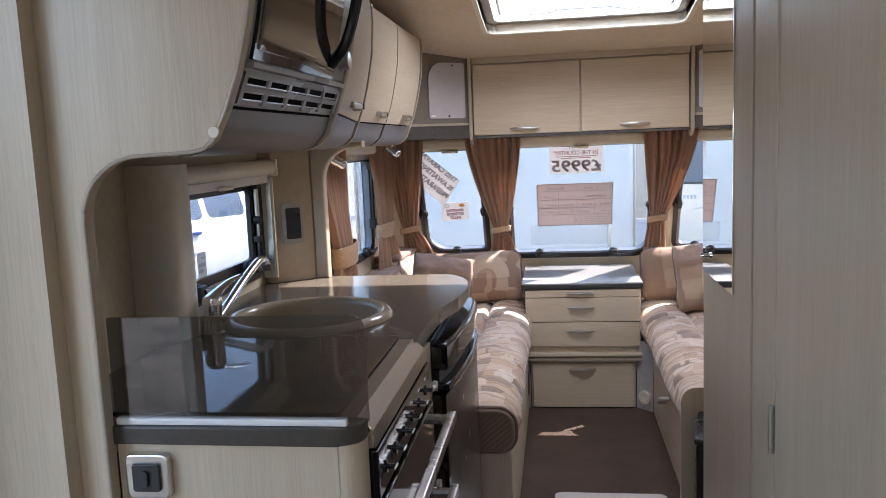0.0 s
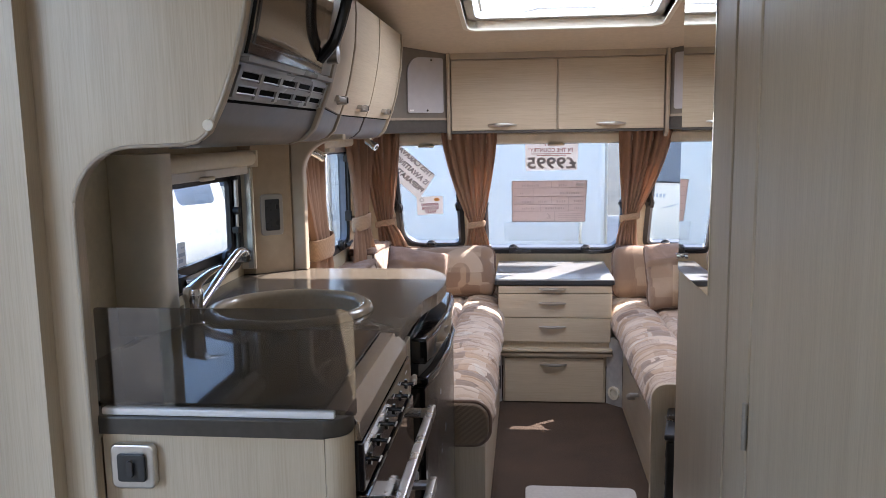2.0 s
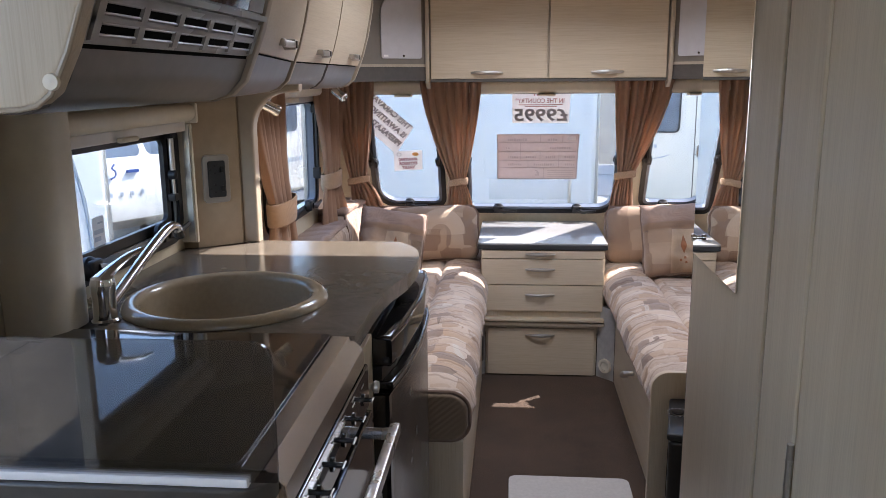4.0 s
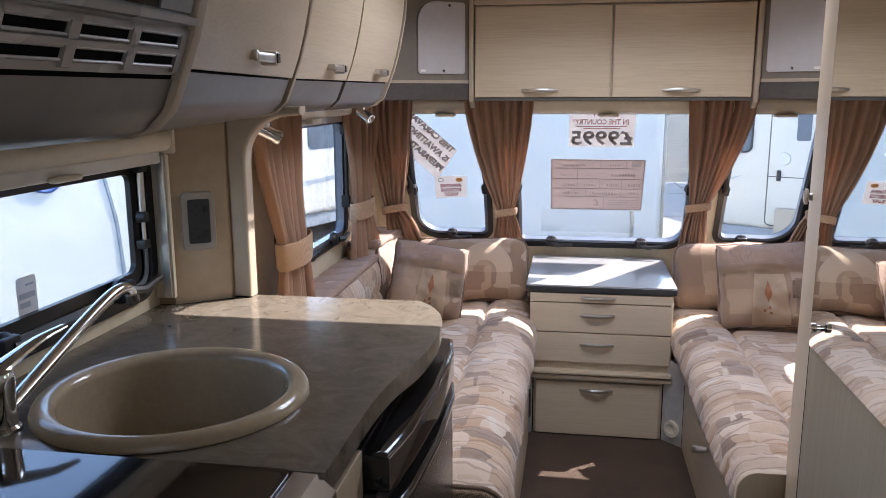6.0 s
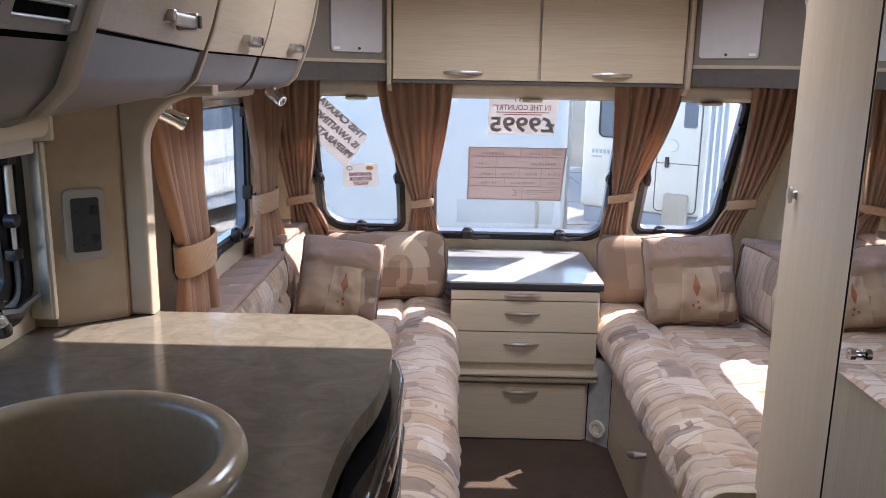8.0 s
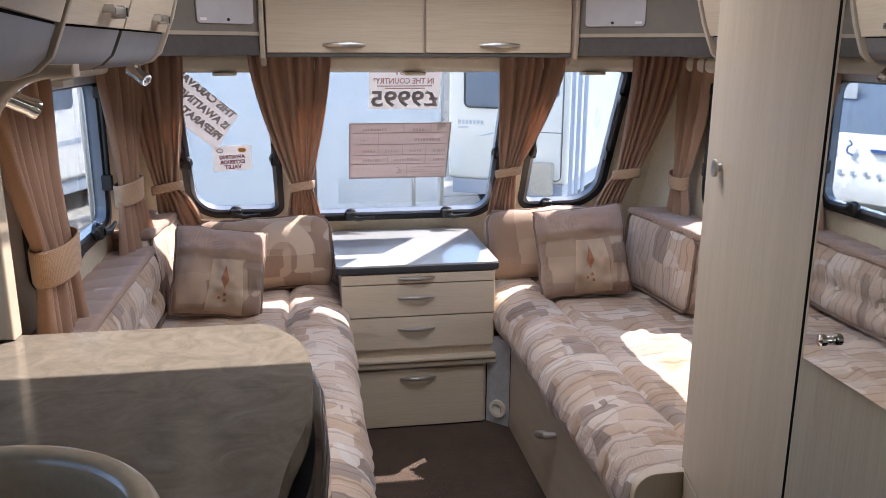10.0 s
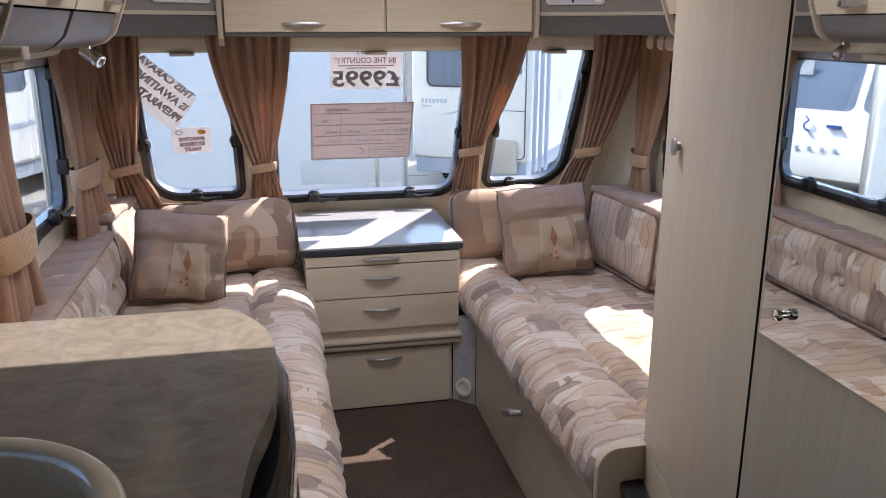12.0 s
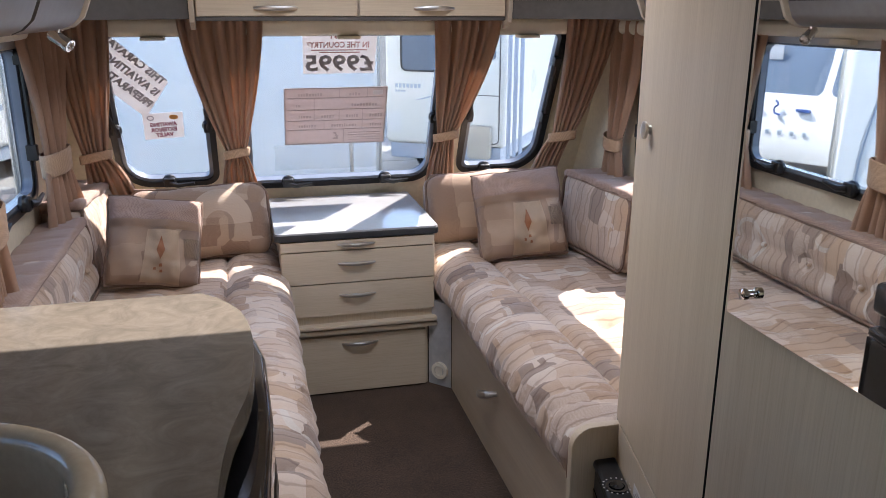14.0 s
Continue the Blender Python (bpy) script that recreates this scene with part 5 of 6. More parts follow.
def scatter(cx, cy, cz, size, thick, rot, seed):
    """Square scatter cushion: fat in the middle, thin corners, woven upper part, small leaf motif."""
    c = thing("scatter_cushion", (cx, cy, cz - size / 2), "square beige and brown scatter cushion with leaf motif, leaning", "cushion", "scatter cushions")
    m = Matrix.Translation((cx, cy, cz)) @ Matrix.Rotation(radians(rot[2]), 4, "Z") @ Matrix.Rotation(radians(rot[0]), 4, "X") @ Matrix.Rotation(radians(rot[1]), 4, "Y")
    n = 22

    def rim(u, v):
        """Outline with pinched sides and a slight wander."""
        k = 0.018 * noise.noise(Vector((u * 3 + seed, v * 3, 9)))
        c_ = 1 - 0.045 * (u * v) ** 4
        return (u * size / 2 * c_ * (1 - 0.065 * (1 - v * v) * abs(u) ** 3 + 1.5 * k), v * size / 2 * c_ * (1 - 0.065 * (1 - u * u) * abs(v) ** 3 - 1.5 * k))

    def surf(s, lo=-1.0, hi=1.0, off=0.0, left=-1.0, right=1.0, taper=0.0):
        bm = bmesh.new()
        rows = []
        for i in range(n + 1):
            v = lo + (hi - lo) * i / n
            row = []
            for j in range(n + 1):
                u = left + (right - left) * j / n
                u += taper * (v - lo) / (hi - lo) * (1 - 2 * j / n)
                fat = ((1 - abs(u) ** 2.6) * (1 - abs(v) ** 2.6)) ** 0.45
                w = 0.028 * noise.noise(Vector((u * 2.2 + seed, v * 2.2, 0))) + 0.008 * noise.noise(Vector((u * 6 + seed, v * 6, 3)))
                x_, z_ = rim(u, v)
                row.append(bm.verts.new((x_, s * (thick / 2 * fat + off) + w * fat, z_)))
            rows.append(row)
        for a_, b_ in zip(rows, rows[1:]):
            for k in range(n):
                bm.faces.new((a_[k], a_[k + 1], b_[k + 1], b_[k]))
        return bm

    full = join(surf(-1), surf(1))
    bmesh.ops.remove_doubles(full, verts=full.verts, dist=0.0005)
    part("cover", xf(full, m), CUSH, c, angle=80)
    part("woven_panel", xf(surf(-1, 0.42, 0.985, 0.0045), m), MAUVE, c, "brown woven upper panel", angle=80)
    part("tan_band", xf(surf(-1, 0.24, 0.418, 0.0040), m), TANBAND, c, "plain tan band", angle=80)
    part("pale_panel", xf(surf(-1, -0.95, 0.20, 0.0040, -0.30, 0.52, 0.10), m), PALEPANEL, c, "pale sand tulip-shaped panel", angle=80)
    part("woven_corner", xf(surf(-1, -0.35, 0.05, 0.0040, 0.56, 0.95), m), BROWNW, c, "dark woven patch", angle=80)
    loop = []
    for k in range(80):
        a_ = k / 20
        e, f = int(a_), a_ - int(a_)
        u, v = ((-1 + 2 * f, -1), (1, -1 + 2 * f), (1 - 2 * f, 1), (-1, 1 - 2 * f))[e]
        x_, z_ = rim(u, v)
        loop.append((x_, 0.003 * math.sin(k * 1.1), z_))
    part("piping", xf(tube(loop, 0.006, 8, True), m), PIPING, c, "twisted brown piping")
    mot = plain("rust_motif", (0.36, 0.15, 0.07), 0.8, vary=0.15) if "rust_motif" not in bpy.data.materials else bpy.data.materials["rust_motif"]
    berry = [surf(-1, b - 0.03, b + 0.035, 0.0062, a - 0.03, a + 0.03, 0.006) for a, b in ((-0.02, -0.62), (0.09, -0.55), (0.11, -0.68))]
    part("leaf_motif", xf(join(surf(-1, -0.24, 0.06, 0.0062, -0.01, 0.15, 0.08), surf(-1, -0.24, -0.44, 0.0062, -0.01, 0.15, 0.08), *berry), m), mot, c, "rust leaf and berries", angle=80)
    return c


scatter(-0.535, 3.91, 0.652, 0.315, 0.18, (-23, 11, 14), 1.0)
scatter(0.785, 3.95, 0.666, 0.345, 0.185, (-21, -6, -10), 5.0)

# ---- front lockers and corners ----
fo = thing("front_locker", (0.168, 3.95, 1.385), "pair of pale ash front lockers with bowed metal handles", "locker")
part("carcass", box(-0.335, 0.668, 3.828, 4.14, 1.389, 1.80, 0.003), WOOD_X, fo)
part("underside_edge", box(-0.335, 0.668, 3.815, 3.84, 1.379, 1.392, 0.002), DGREY, fo, "dark lower edge")
for x0, x1, hx in ((-0.332, 0.167, -0.09), (0.175, 0.665, 0.42)):
    d_ = part("door", box(x0, x1, 3.81, 3.828, 1.393, 1.722, 0.003), WOOD_X, fo, "pale ash lift-up door")
    bow_handle(hx, 3.81, 1.418, 0.135, d_)
part("header", box(-0.335, 0.668, 3.80, 3.828, 1.726, 1.80, 0.003), TRIM, fo)
cheek = [(3.79, 1.745), (3.79, 1.42), (3.80, 1.375), (3.84, 1.352), (3.86, 1.352), (3.86, 1.40), (4.13, 1.40), (4.13, 1.80), (3.79, 1.80)]
for x in (-0.353, 0.670):
    part("cheek", prism(cheek, x, x + 0.016, Matrix(((0, 0, 1, 0), (1, 0, 0, 0), (0, 1, 0, 0), (0, 0, 0, 1))), 0.003), TRIM, fo, "curved beige side cheek")


def corner(side):
    """Grey slanted corner panel with a white plastic speaker cover."""
    s = 1 if side == "left" else -1
    mm = (lambda bm: bm) if s > 0 else (lambda bm: xf(bm, Matrix.Translation((0.336, 0, 0)) @ Matrix.Diagonal((-1, 1, 1, 1))))
    c = thing("corner_locker", (-0.6 if s > 0 else 0.94, 3.65, 1.385), "grey slanted corner locker with a white cover plate", "corner locker", "corner lockers")
    a_, b_ = Vector((XL + 0.001 if s > 0 else -0.90, 3.37, 0)), Vector((-0.354, 3.805, 0))
    d = (b_ - a_).normalized()
    n = Vector((d.y, -d.x, 0))
    m = Matrix(((d.x, 0, n.x, a_.x), (d.y, 0, n.y, a_.y), (0, 1, 0, 0), (0, 0, 0, 1)))
    L = (b_ - a_).length
    part("board", mm(prism(rrect(0, L, 1.445, 1.80, 0.001), -0.02, 0.0, m)), GREY, c, "taupe grey board")
    part("lower_band", mm(prism(rrect(0, L, 1.385, 1.4445, 0.001), -0.02, 0.004, m)), DGREY, c, "dark grey band")
    part("bead", mm(prism(rrect(0, L, 1.4448, 1.456, 0.001), -0.01, 0.008, m)), TRIM, c)
    cv = part("cover_plate", mm(prism(rrect(L - 0.222, L - 0.022, 1.478, 1.735, (0.012, 0.012, 0.075, 0.012)), 0.0, 0.008, m, 0.003)), plain("milky_plastic", (0.52, 0.51, 0.53), 0.2, vary=0.03, bmp=0) if "milky_plastic" not in bpy.data.materials else bpy.data.materials["milky_plastic"], c, "milky white plastic plate")
    for u, v in ((L - 0.115, 1.49), (L - 0.09, 1.722)):
        part("screw", mm(lathe([(0.0, 0), (0.005, 0), (0.004, 0.003), (0.0, 0.003)], 10, m @ Matrix.Translation((u, v, 0.008)))), DSTEEL, cv)
    part("label_tag", mm(prism(rrect(L - 0.212, L - 0.19, 1.486, 1.494, 0.001), 0.008, 0.0088, m)), WHITE, cv)


corner("left")
corner("right")


# ---- curtains ----
def curtain(top_a, top_b, tie, bot_a, bot_b, tie_w=0.07, folds=6, amp=0.016, tie_h=0.05, seed=0.0, belly=0.0, deep=0.030):
    c = thing("curtain", (tie[0], tie[1], bot_a[2]), "copper-brown gathered curtain held by a woven tieback", "curtain", "curtains")
    ta, tb, ti, ba, bb = (Vector(p) for p in (top_a, top_b, tie, bot_a, bot_b))
    d = (tb - ta)
    d.z = 0
    d.normalize()
    n = Vector((d.y, -d.x, 0))
    if n.y > 0 and abs(n.y) > abs(n.x):
        n = -n
    bm = bmesh.new()
    NU, NV = folds * 8, 40
    rows = []
    vt = (ta.z - ti.z) / (ta.z - ba.z)
    la, lb = ti - d * tie_w / 2, ti + d * tie_w / 2
    for j in range(NV + 1):
        v = j / NV
        row = []
        for i in range(NU + 1):
            u = i / NU
            if v <= vt:
                k = v / vt
                e = k ** 1.45 if belly == 0 else k ** (1.45 + belly * (u - 0.5))
                p = (ta.lerp(tb, u)).lerp(la.lerp(lb, u), e)
                p.z = ta.z + (ti.z - ta.z) * k
                squeeze = 1 - 0.45 * k
            else:
                k = (v - vt) / (1 - vt)
                e = k ** 0.7
                p = (la.lerp(lb, u)).lerp(ba.lerp(bb, u), e)
                p.z = ti.z + (ba.z - ti.z) * k
                squeeze = 0.55 + 0.35 * k
            ph = u * folds * 6.28318 + 1.3 * math.sin(u * 9 + seed) + 0.45 * math.sin(v * 4 + seed + u * 4)
            squeeze *= 1 + 0.45 * math.sin(u * 17 + seed * 2)
            p = p + n * (amp * squeeze * math.sin(ph) + 0.010 * noise.noise(Vector((u * 5 + seed, v * 3, seed))))
            row.append(bm.verts.new(p))
        rows.append(row)
    for a_, b_ in zip(rows, rows[1:]):
        for k in range(NU):
            bm.faces.new((a_[k], a_[k + 1], b_[k + 1], b_[k]))
    o = part("drape", bm, CURT, c, angle=180)
    sol = o.modifiers.new("thickness", "SOLIDIFY")
    sol.thickness = 0.002
    # tieback: an oval woven band
    w = tie_w / 2 + 0.012
    pts = [d * (w * math.cos(6.28318 * k / 28)) + n * (deep * math.sin(6.28318 * k / 28)) for k in range(28)]
    bm = bmesh.new()
    loops = []
    for h, g in ((-tie_h / 2, 1.0), (-tie_h / 2 + 0.006, 1.06), (tie_h / 2 - 0.006, 1.1), (tie_h / 2, 1.04)):
        loops.append([bm.verts.new(ti + q * g + Vector((0, 0, h + 0.010 * math.sin(k * 0.22 + 1)))) for k, q in enumerate(pts)])
    for a_, b_ in zip(loops, loops[1:]):
        for k in range(28):
            bm.faces.new((a_[k], a_[(k + 1) % 28], b_[(k + 1) % 28], b_[k]))
    o = part("tieback", bm, TIEC, c, "woven tieback band", angle=60)
    sol = o.modifiers.new("thickness", "SOLIDIFY")
    sol.thickness = 0.003
    return c


curtain((-0.415, 4.12, 1.385), (-0.125, 4.12, 1.385), (-0.247, 4.27, 0.885), (-0.315, 4.36, 0.70), (-0.165, 4.36, 0.70), 0.068, 7, 0.019, 0.035, 0.0)
curtain((0.49, 4.12, 1.385), (0.765, 4.12, 1.385), (0.572, 4.26, 0.925), (0.50, 4.36, 0.70), (0.635, 4.36, 0.70), 0.075, 7, 0.019, 0.035, 1.7)
curtain((-0.83, 4.06, 1.385), (-0.635, 4.12, 1.385), (-0.735, 4.19, 0.905), (-0.79, 4.28, 0.70), (-0.60, 4.30, 0.70), 0.080, 6, 0.017, 0.035, 3.1)
curtain((1.02, 4.12, 1.385), (1.20, 4.07, 1.385), (1.040, 4.18, 0.92), (0.92, 4.28, 0.70), (1.03, 4.26, 0.70), 0.080, 6, 0.017, 0.04, 4.4)
curtain((-0.850, 3.82, 1.375), (-0.79, 4.05, 1.375), (-0.805, 3.90, 0.945), (-0.82, 3.77, 0.735), (-0.77, 4.00, 0.735), 0.11, 5, 0.022, 0.075, 5.2, 1.0, 0.036)
curtain((-0.835, 2.84, 1.385), (-0.835, 3.235, 1.385), (-0.795, 3.055, 0.940), (-0.80, 2.93, 0.70), (-0.79, 3.20, 0.70), 0.16, 6, 0.022, 0.085, 6.3, 0.6, 0.045)
curtain((1.205, 3.86, 1.375), (1.205, 4.10, 1.375), (1.17, 3.985, 0.925), (1.165, 3.90, 0.765), (1.165, 4.06, 0.765), 0.085, 5, 0.018, 0.05, 7.1)


# ---- spotlights under the lockers ----
def spot(x, y, z, aim):
    s = thing("spotlight", (x, y, z), "small chrome swivel spotlight under the locker", "spotlight", "spotlights")
    part("mount", lathe([(0.0, 0), (0.018, 0), (0.018, -0.006), (0.006, -0.010), (0.006, -0.03), (0.0, -0.03)], 18, pose(x, y, z)), CHROME, s)
    part("head", lathe([(0.0, -0.028), (0.011, -0.026), (0.015, -0.022), (0.015, 0.018), (0.017, 0.021), (0.017, 0.032), (0.013, 0.033), (0.0, 0.029)], 24, look((x, y, z - 0.04), (x + aim[0], y + aim[1], z - 0.04 + aim[2])) @ Matrix.Rotation(radians(180), 4, "X")), CHROME, s)


spot(-0.68, 2.585, 1.362, (0.55, 0.4, -0.35))
spot(-0.63, 3.30, 1.385, (0.6, -0.3, -0.4))
spot(0.99, 3.30, 1.372, (-0.6, -0.9, -0.1))

# ---- wardrobe with mirror, washroom door ----
wr = thing("wardrobe", (0.8, 2.1, 0.0), "tall pale ash wardrobe with mirrored door and angled side door", "wardrobe")
part("carcass", prism([(0.441, 1.540), (0.441, 2.050), (0.461, 2.056), (0.576, 2.60), (XR - 0.001, 2.60), (XR - 0.001, 1.540)], 0.0, 1.935), WOOD_Z, wr)
md = part("mirror_door", box(0.421, 0.44, 1.541, 2.046, 0.02, 1.92, 0.003), WOOD_Z, wr, "pale ash door carrying the mirror")
part("mirror", box(0.4165, 0.4205, 1.690, 2.034, 1.022, 1.86, 0.001), MIRROR, md, "full-length frameless mirror")
for y_, z_ in ((1.985, 1.065),):
    part("knob", lathe([(0.0, 0), (0.005, 0), (0.004, 0.005), (0.0075, 0.007), (0.0075, 0.014), (0.0, 0.0155)], 16, pose(0.4165, y_, z_, 0, -90, 0)), CHROME, md, "chrome knob")
dv = Vector((0.116, 0.548, 0)).normalized()
nv = Vector((-dv.y, dv.x, 0))
M_ANG = Matrix(((dv.x, 0, nv.x, 0.460), (dv.y, 0, nv.y, 2.056), (0, 1, 0, 0), (0, 0, 0, 1)))
nd_ = part("door", prism(rrect(0.012, 0.55, 0.545, 1.92, 0.004), 0.001, 0.02, M_ANG, 0.003), WOOD_Z, wr, "narrow angled ash door")
part("knob", lathe([(0.0, 0), (0.009, 0), (0.007, 0.006), (0.0165, 0.009), (0.0165, 0.014), (0.010, 0.017), (0.0, 0.0175)], 22, M_ANG @ Matrix.Translation((0.455, 1.199, 0.02))), ALU, nd_, "round satin metal knob")
part("lower_panel", prism(rrect(0.012, 0.55, 0.02, 0.540, 0.003), 0.001, 0.019, M_ANG, 0.002), WOOD_Z, wr)
part("seam", prism(rrect(0.5502, 0.5530, 0.02, 1.92, 0.0005), 0.001, 0.0175, M_ANG), BLACK, wr, "dark joint")
part("seam", prism(rrect(0.012, 0.55, 0.5402, 0.5448, 0.0005), 0.001, 0.0165, M_ANG), BLACK, wr, "dark joint")
part("edge_moulding", prism(rrect(-0.012, 0.010, 0.02, 1.92, 0.004), 0.0, 0.0195, M_ANG, 0.006, 3), WOOD_Z, wr)
part("seam", box(0.4225, 0.4405, 2.0465, 2.0520, 0.02, 1.92, 0), VENT, wr, "dark joint")
st = part("warning_sticker", prism(rrect(0.33, 0.385, 0.455, 0.485, 0.001), 0.019, 0.0195, M_ANG), PAPER, wr, "small white sticker")
for k in range(3):
    part("print_line", prism(rrect(0.335, 0.38 - 0.01 * k, 0.459 + k * 0.008, 0.462 + k * 0.008, 0.0005), 0.0195, 0.0198, M_ANG), INK, st)

ht = thing("heater_top", (0.49, 2.44, 0.0), "black slotted space heater with a round dial on top", "heater")
part("body", prism(rrect(0.27, 0.555, 0.0, 0.437, 0.012), 0.021, 0.068, M_ANG, 0.012, 3), plain("matt_black_metal", (0.02, 0.02, 0.021), 0.35), ht)
M_TOP = M_ANG @ Matrix(((1, 0, 0, 0), (0, 0, -1, 0.445), (0, 1, 0, 0), (0, 0, 0, 1))) @ Matrix.Rotation(0, 4, "Z")
hp = part("top_cover", prism(rrect(0.265, 0.56, 0.4372, 0.458, 0.008), 0.020, 0.073, M_ANG, 0.008, 3), BLACK, ht, "black moulded top cover")
part("dial_ring", lathe([(0.017, 0), (0.023, 0), (0.023, 0.004), (0.017, 0.004), (0.017, 0)], 30, Matrix.Translation(M_ANG @ Vector((0.41, 0.458, 0.047)))), DSTEEL, hp)
dl = part("dial", lathe([(0.0, 0.0), (0.015, 0.0), (0.014, 0.006), (0.0, 0.007)], 24, Matrix.Translation(M_ANG @ Vector((0.41, 0.458, 0.047)))), GLOSSBLACK, hp)
c0 = M_ANG @ Vector((0.41, 0.4622, 0.047))
for k in range(16):
    a_ = 6.28318 * k / 16
    part("dial_mark", box(c0.x + 0.029 * math.cos(a_) - 0.0015, c0.x + 0.029 * math.cos(a_) + 0.0015, c0.y + 0.029 * math.sin(a_) - 0.0015, c0.y + 0.029 * math.sin(a_) + 0.0015, c0.z, c0.z + 0.0008, 0), PAPER, hp)
for k in range(7):
    part("slot", prism(rrect(0.30, 0.53, 0.10 + k * 0.045, 0.115 + k * 0.045, 0.004), 0.0678, 0.070, M_ANG), GLOSSBLACK, ht)

wd = thing("door_2", (0.44, 1.2, 0.0), "closed pale ash washroom door with a slim butt hinge", "door", kind="structure")
part("leaf", box(0.424, 0.455, 0.80, 1.371, 0.02, 1.925, 0.004, 3), WOOD_Z, wd)
part("stile", box(0.422, 0.455, 1.375, 1.531, 0.0, 1.935, 0.005, 3), WOOD_Z, wd)
hg = part("hinge", join(tube([(0.419, 1.373, 0.800), (0.419, 1.373, 0.888)], 0.005, 10), tube([(0.419, 1.373, 0.824), (0.419, 1.373, 0.826)], 0.0058, 10), tube([(0.419, 1.373, 0.862), (0.419, 1.373, 0.864)], 0.0058, 10)), STEEL, wd, "slim steel hinge")
part("seam", box(0.426, 0.450, 1.5315, 1.5395, 0.0, 1.935, 0), VENT, wd, "dark joint")
solo("wall_washroom", box(0.424, 0.455, REAR, 0.797, 0.0, 1.935, 0.002), WOOD_Z, "pale ash washroom wall", "wall", kind="structure")

solo("mat", prism(rrect(0.02, 0.44, 2.05, 2.93, 0.03), 0.001, 0.010, None, 0.003), MATW, "white fabric mat lying on the carpet", "mat")


# ---- notices on the front window ----
def text_bm(body, height, m, squeeze=None, bold=0.0):
    """Lettering as a thin mesh, centred, cap height given; squeeze: wanted width."""
    cu = bpy.data.curves.new("lettering", "FONT")
    cu.body, cu.align_x, cu.align_y, cu.extrude, cu.offset, cu.resolution_u = body, "CENTER", "CENTER", 0.0004, bold, 2
    cu.size = height / 0.70
    ob = bpy.data.objects.new("lettering", cu)
    scene.collection.objects.link(ob)
    bpy.context.view_layer.update()
    me = bpy.data.meshes.new_from_object(ob.evaluated_get(bpy.context.evaluated_depsgraph_get()))
    bm = bmesh.new()
    bm.from_mesh(me)
    xs = [v.co.x for v in bm.verts]
    if squeeze:
        k = squeeze / max(1e-6, max(xs) - min(xs))
        for v in bm.verts:
            v.co.x *= k
    bpy.data.objects.remove(ob)
    bpy.data.curves.remove(cu)
    bpy.data.meshes.remove(me)
    return xf(bm, m)


FLIP = Matrix.Diagonal((-1, 1, 1, 1))
W_PAPER = -0.0195


def on_front(u, v, w=W_PAPER + 0.0012, rot=0.0):
    return M_FRONT @ Matrix.Translation((u, v, w)) @ Matrix.Rotation(radians(rot), 4, "Z") @ FLIP


def sheet(name, quad, label, material=PAPER, cat="notice"):
    c = M_FRONT @ Vector((sum(q[0] for q in quad) / 4, min(q[1] for q in quad), 0))
    th = thing(name, c, label, cat, "window notices")
    part("paper", prism(quad, W_PAPER, W_PAPER + 0.0006, M_FRONT), material, th)
    return th


pr = sheet("price_notice", [(0.020, 0.695), (0.295, 0.695), (0.298, 0.87), (0.018, 0.87)], "white price notice taped to the front window, seen from behind")
part("price", text_bm("£9995", 0.066, on_front(0.158, 0.737), 0.262, 0.0025), INK, pr)
part("headline", text_bm("IN THE COUNTRY*", 0.024, on_front(0.152, 0.818), 0.235, 0.0006), REDINK, pr)
part("headline", text_bm("BEST", 0.024, on_front(0.152, 0.856), 0.075, 0.0006), REDINK, pr)
part("small_print", join(prism(rrect(0.05, 0.262, 0.795, 0.799, 0.001), W_PAPER + 0.0008, W_PAPER + 0.0013, M_FRONT), prism(rrect(0.08, 0.235, 0.785, 0.789, 0.001), W_PAPER + 0.0008, W_PAPER + 0.0013, M_FRONT)), REDINK, pr)

sp_ = sheet("spec_sheet", [(-0.056, 0.362), (0.351, 0.362), (0.353, 0.632), (-0.054, 0.632)], "pinkish specification sheet with ruled boxes, seen from behind", PINKPAPER)
part("border", ring(rrect(-0.056, 0.352, 0.362, 0.632, 0.002), rrect(-0.050, 0.346, 0.368, 0.626, 0.002), W_PAPER + 0.0006, W_PAPER + 0.0012, M_FRONT), BROWNINK, sp_)
bars = []
for v in (0.583, 0.528, 0.476, 0.432):
    bars.append(prism(rrect(-0.045, 0.341, v, v + 0.0035, 0.0005), W_PAPER + 0.0008, W_PAPER + 0.0013, M_FRONT))
for u, a_, b_ in ((0.16, 0.583, 0.626), (0.27, 0.583, 0.626), (0.06, 0.528, 0.583), (0.06, 0.476, 0.528), (0.16, 0.476, 0.528), (0.255, 0.476, 0.528), (0.10, 0.432, 0.476), (0.255, 0.432, 0.476), (0.18, 0.368, 0.432)):
    bars.append(prism(rrect(u, u + 0.003, a_, b_, 0.0005), W_PAPER + 0.0008, W_PAPER + 0.0013, M_FRONT))
part("ruling", join(*bars), BROWNINK, sp_)
rnd = random.Random(4)
bars = []
for u, v, w in ((0.0, 0.60, 0.09), (0.2, 0.60, 0.045), (0.21, 0.55, 0.10), (-0.01, 0.55, 0.02), (0.0, 0.497, 0.05), (0.09, 0.497, 0.05), (0.19, 0.497, 0.05), (0.285, 0.497, 0.045), (0.0, 0.452, 0.07), (0.13, 0.452, 0.10), (0.29, 0.452, 0.04)):
    x = u
    while x < u + w:
        k = rnd.uniform(0.004, 0.009)
        bars.append(prism(rrect(x, x + k, v - 0.006, v + rnd.uniform(0.004, 0.009), 0.001), W_PAPER + 0.0008, W_PAPER + 0.0013, M_FRONT))
        x += k + 0.0045
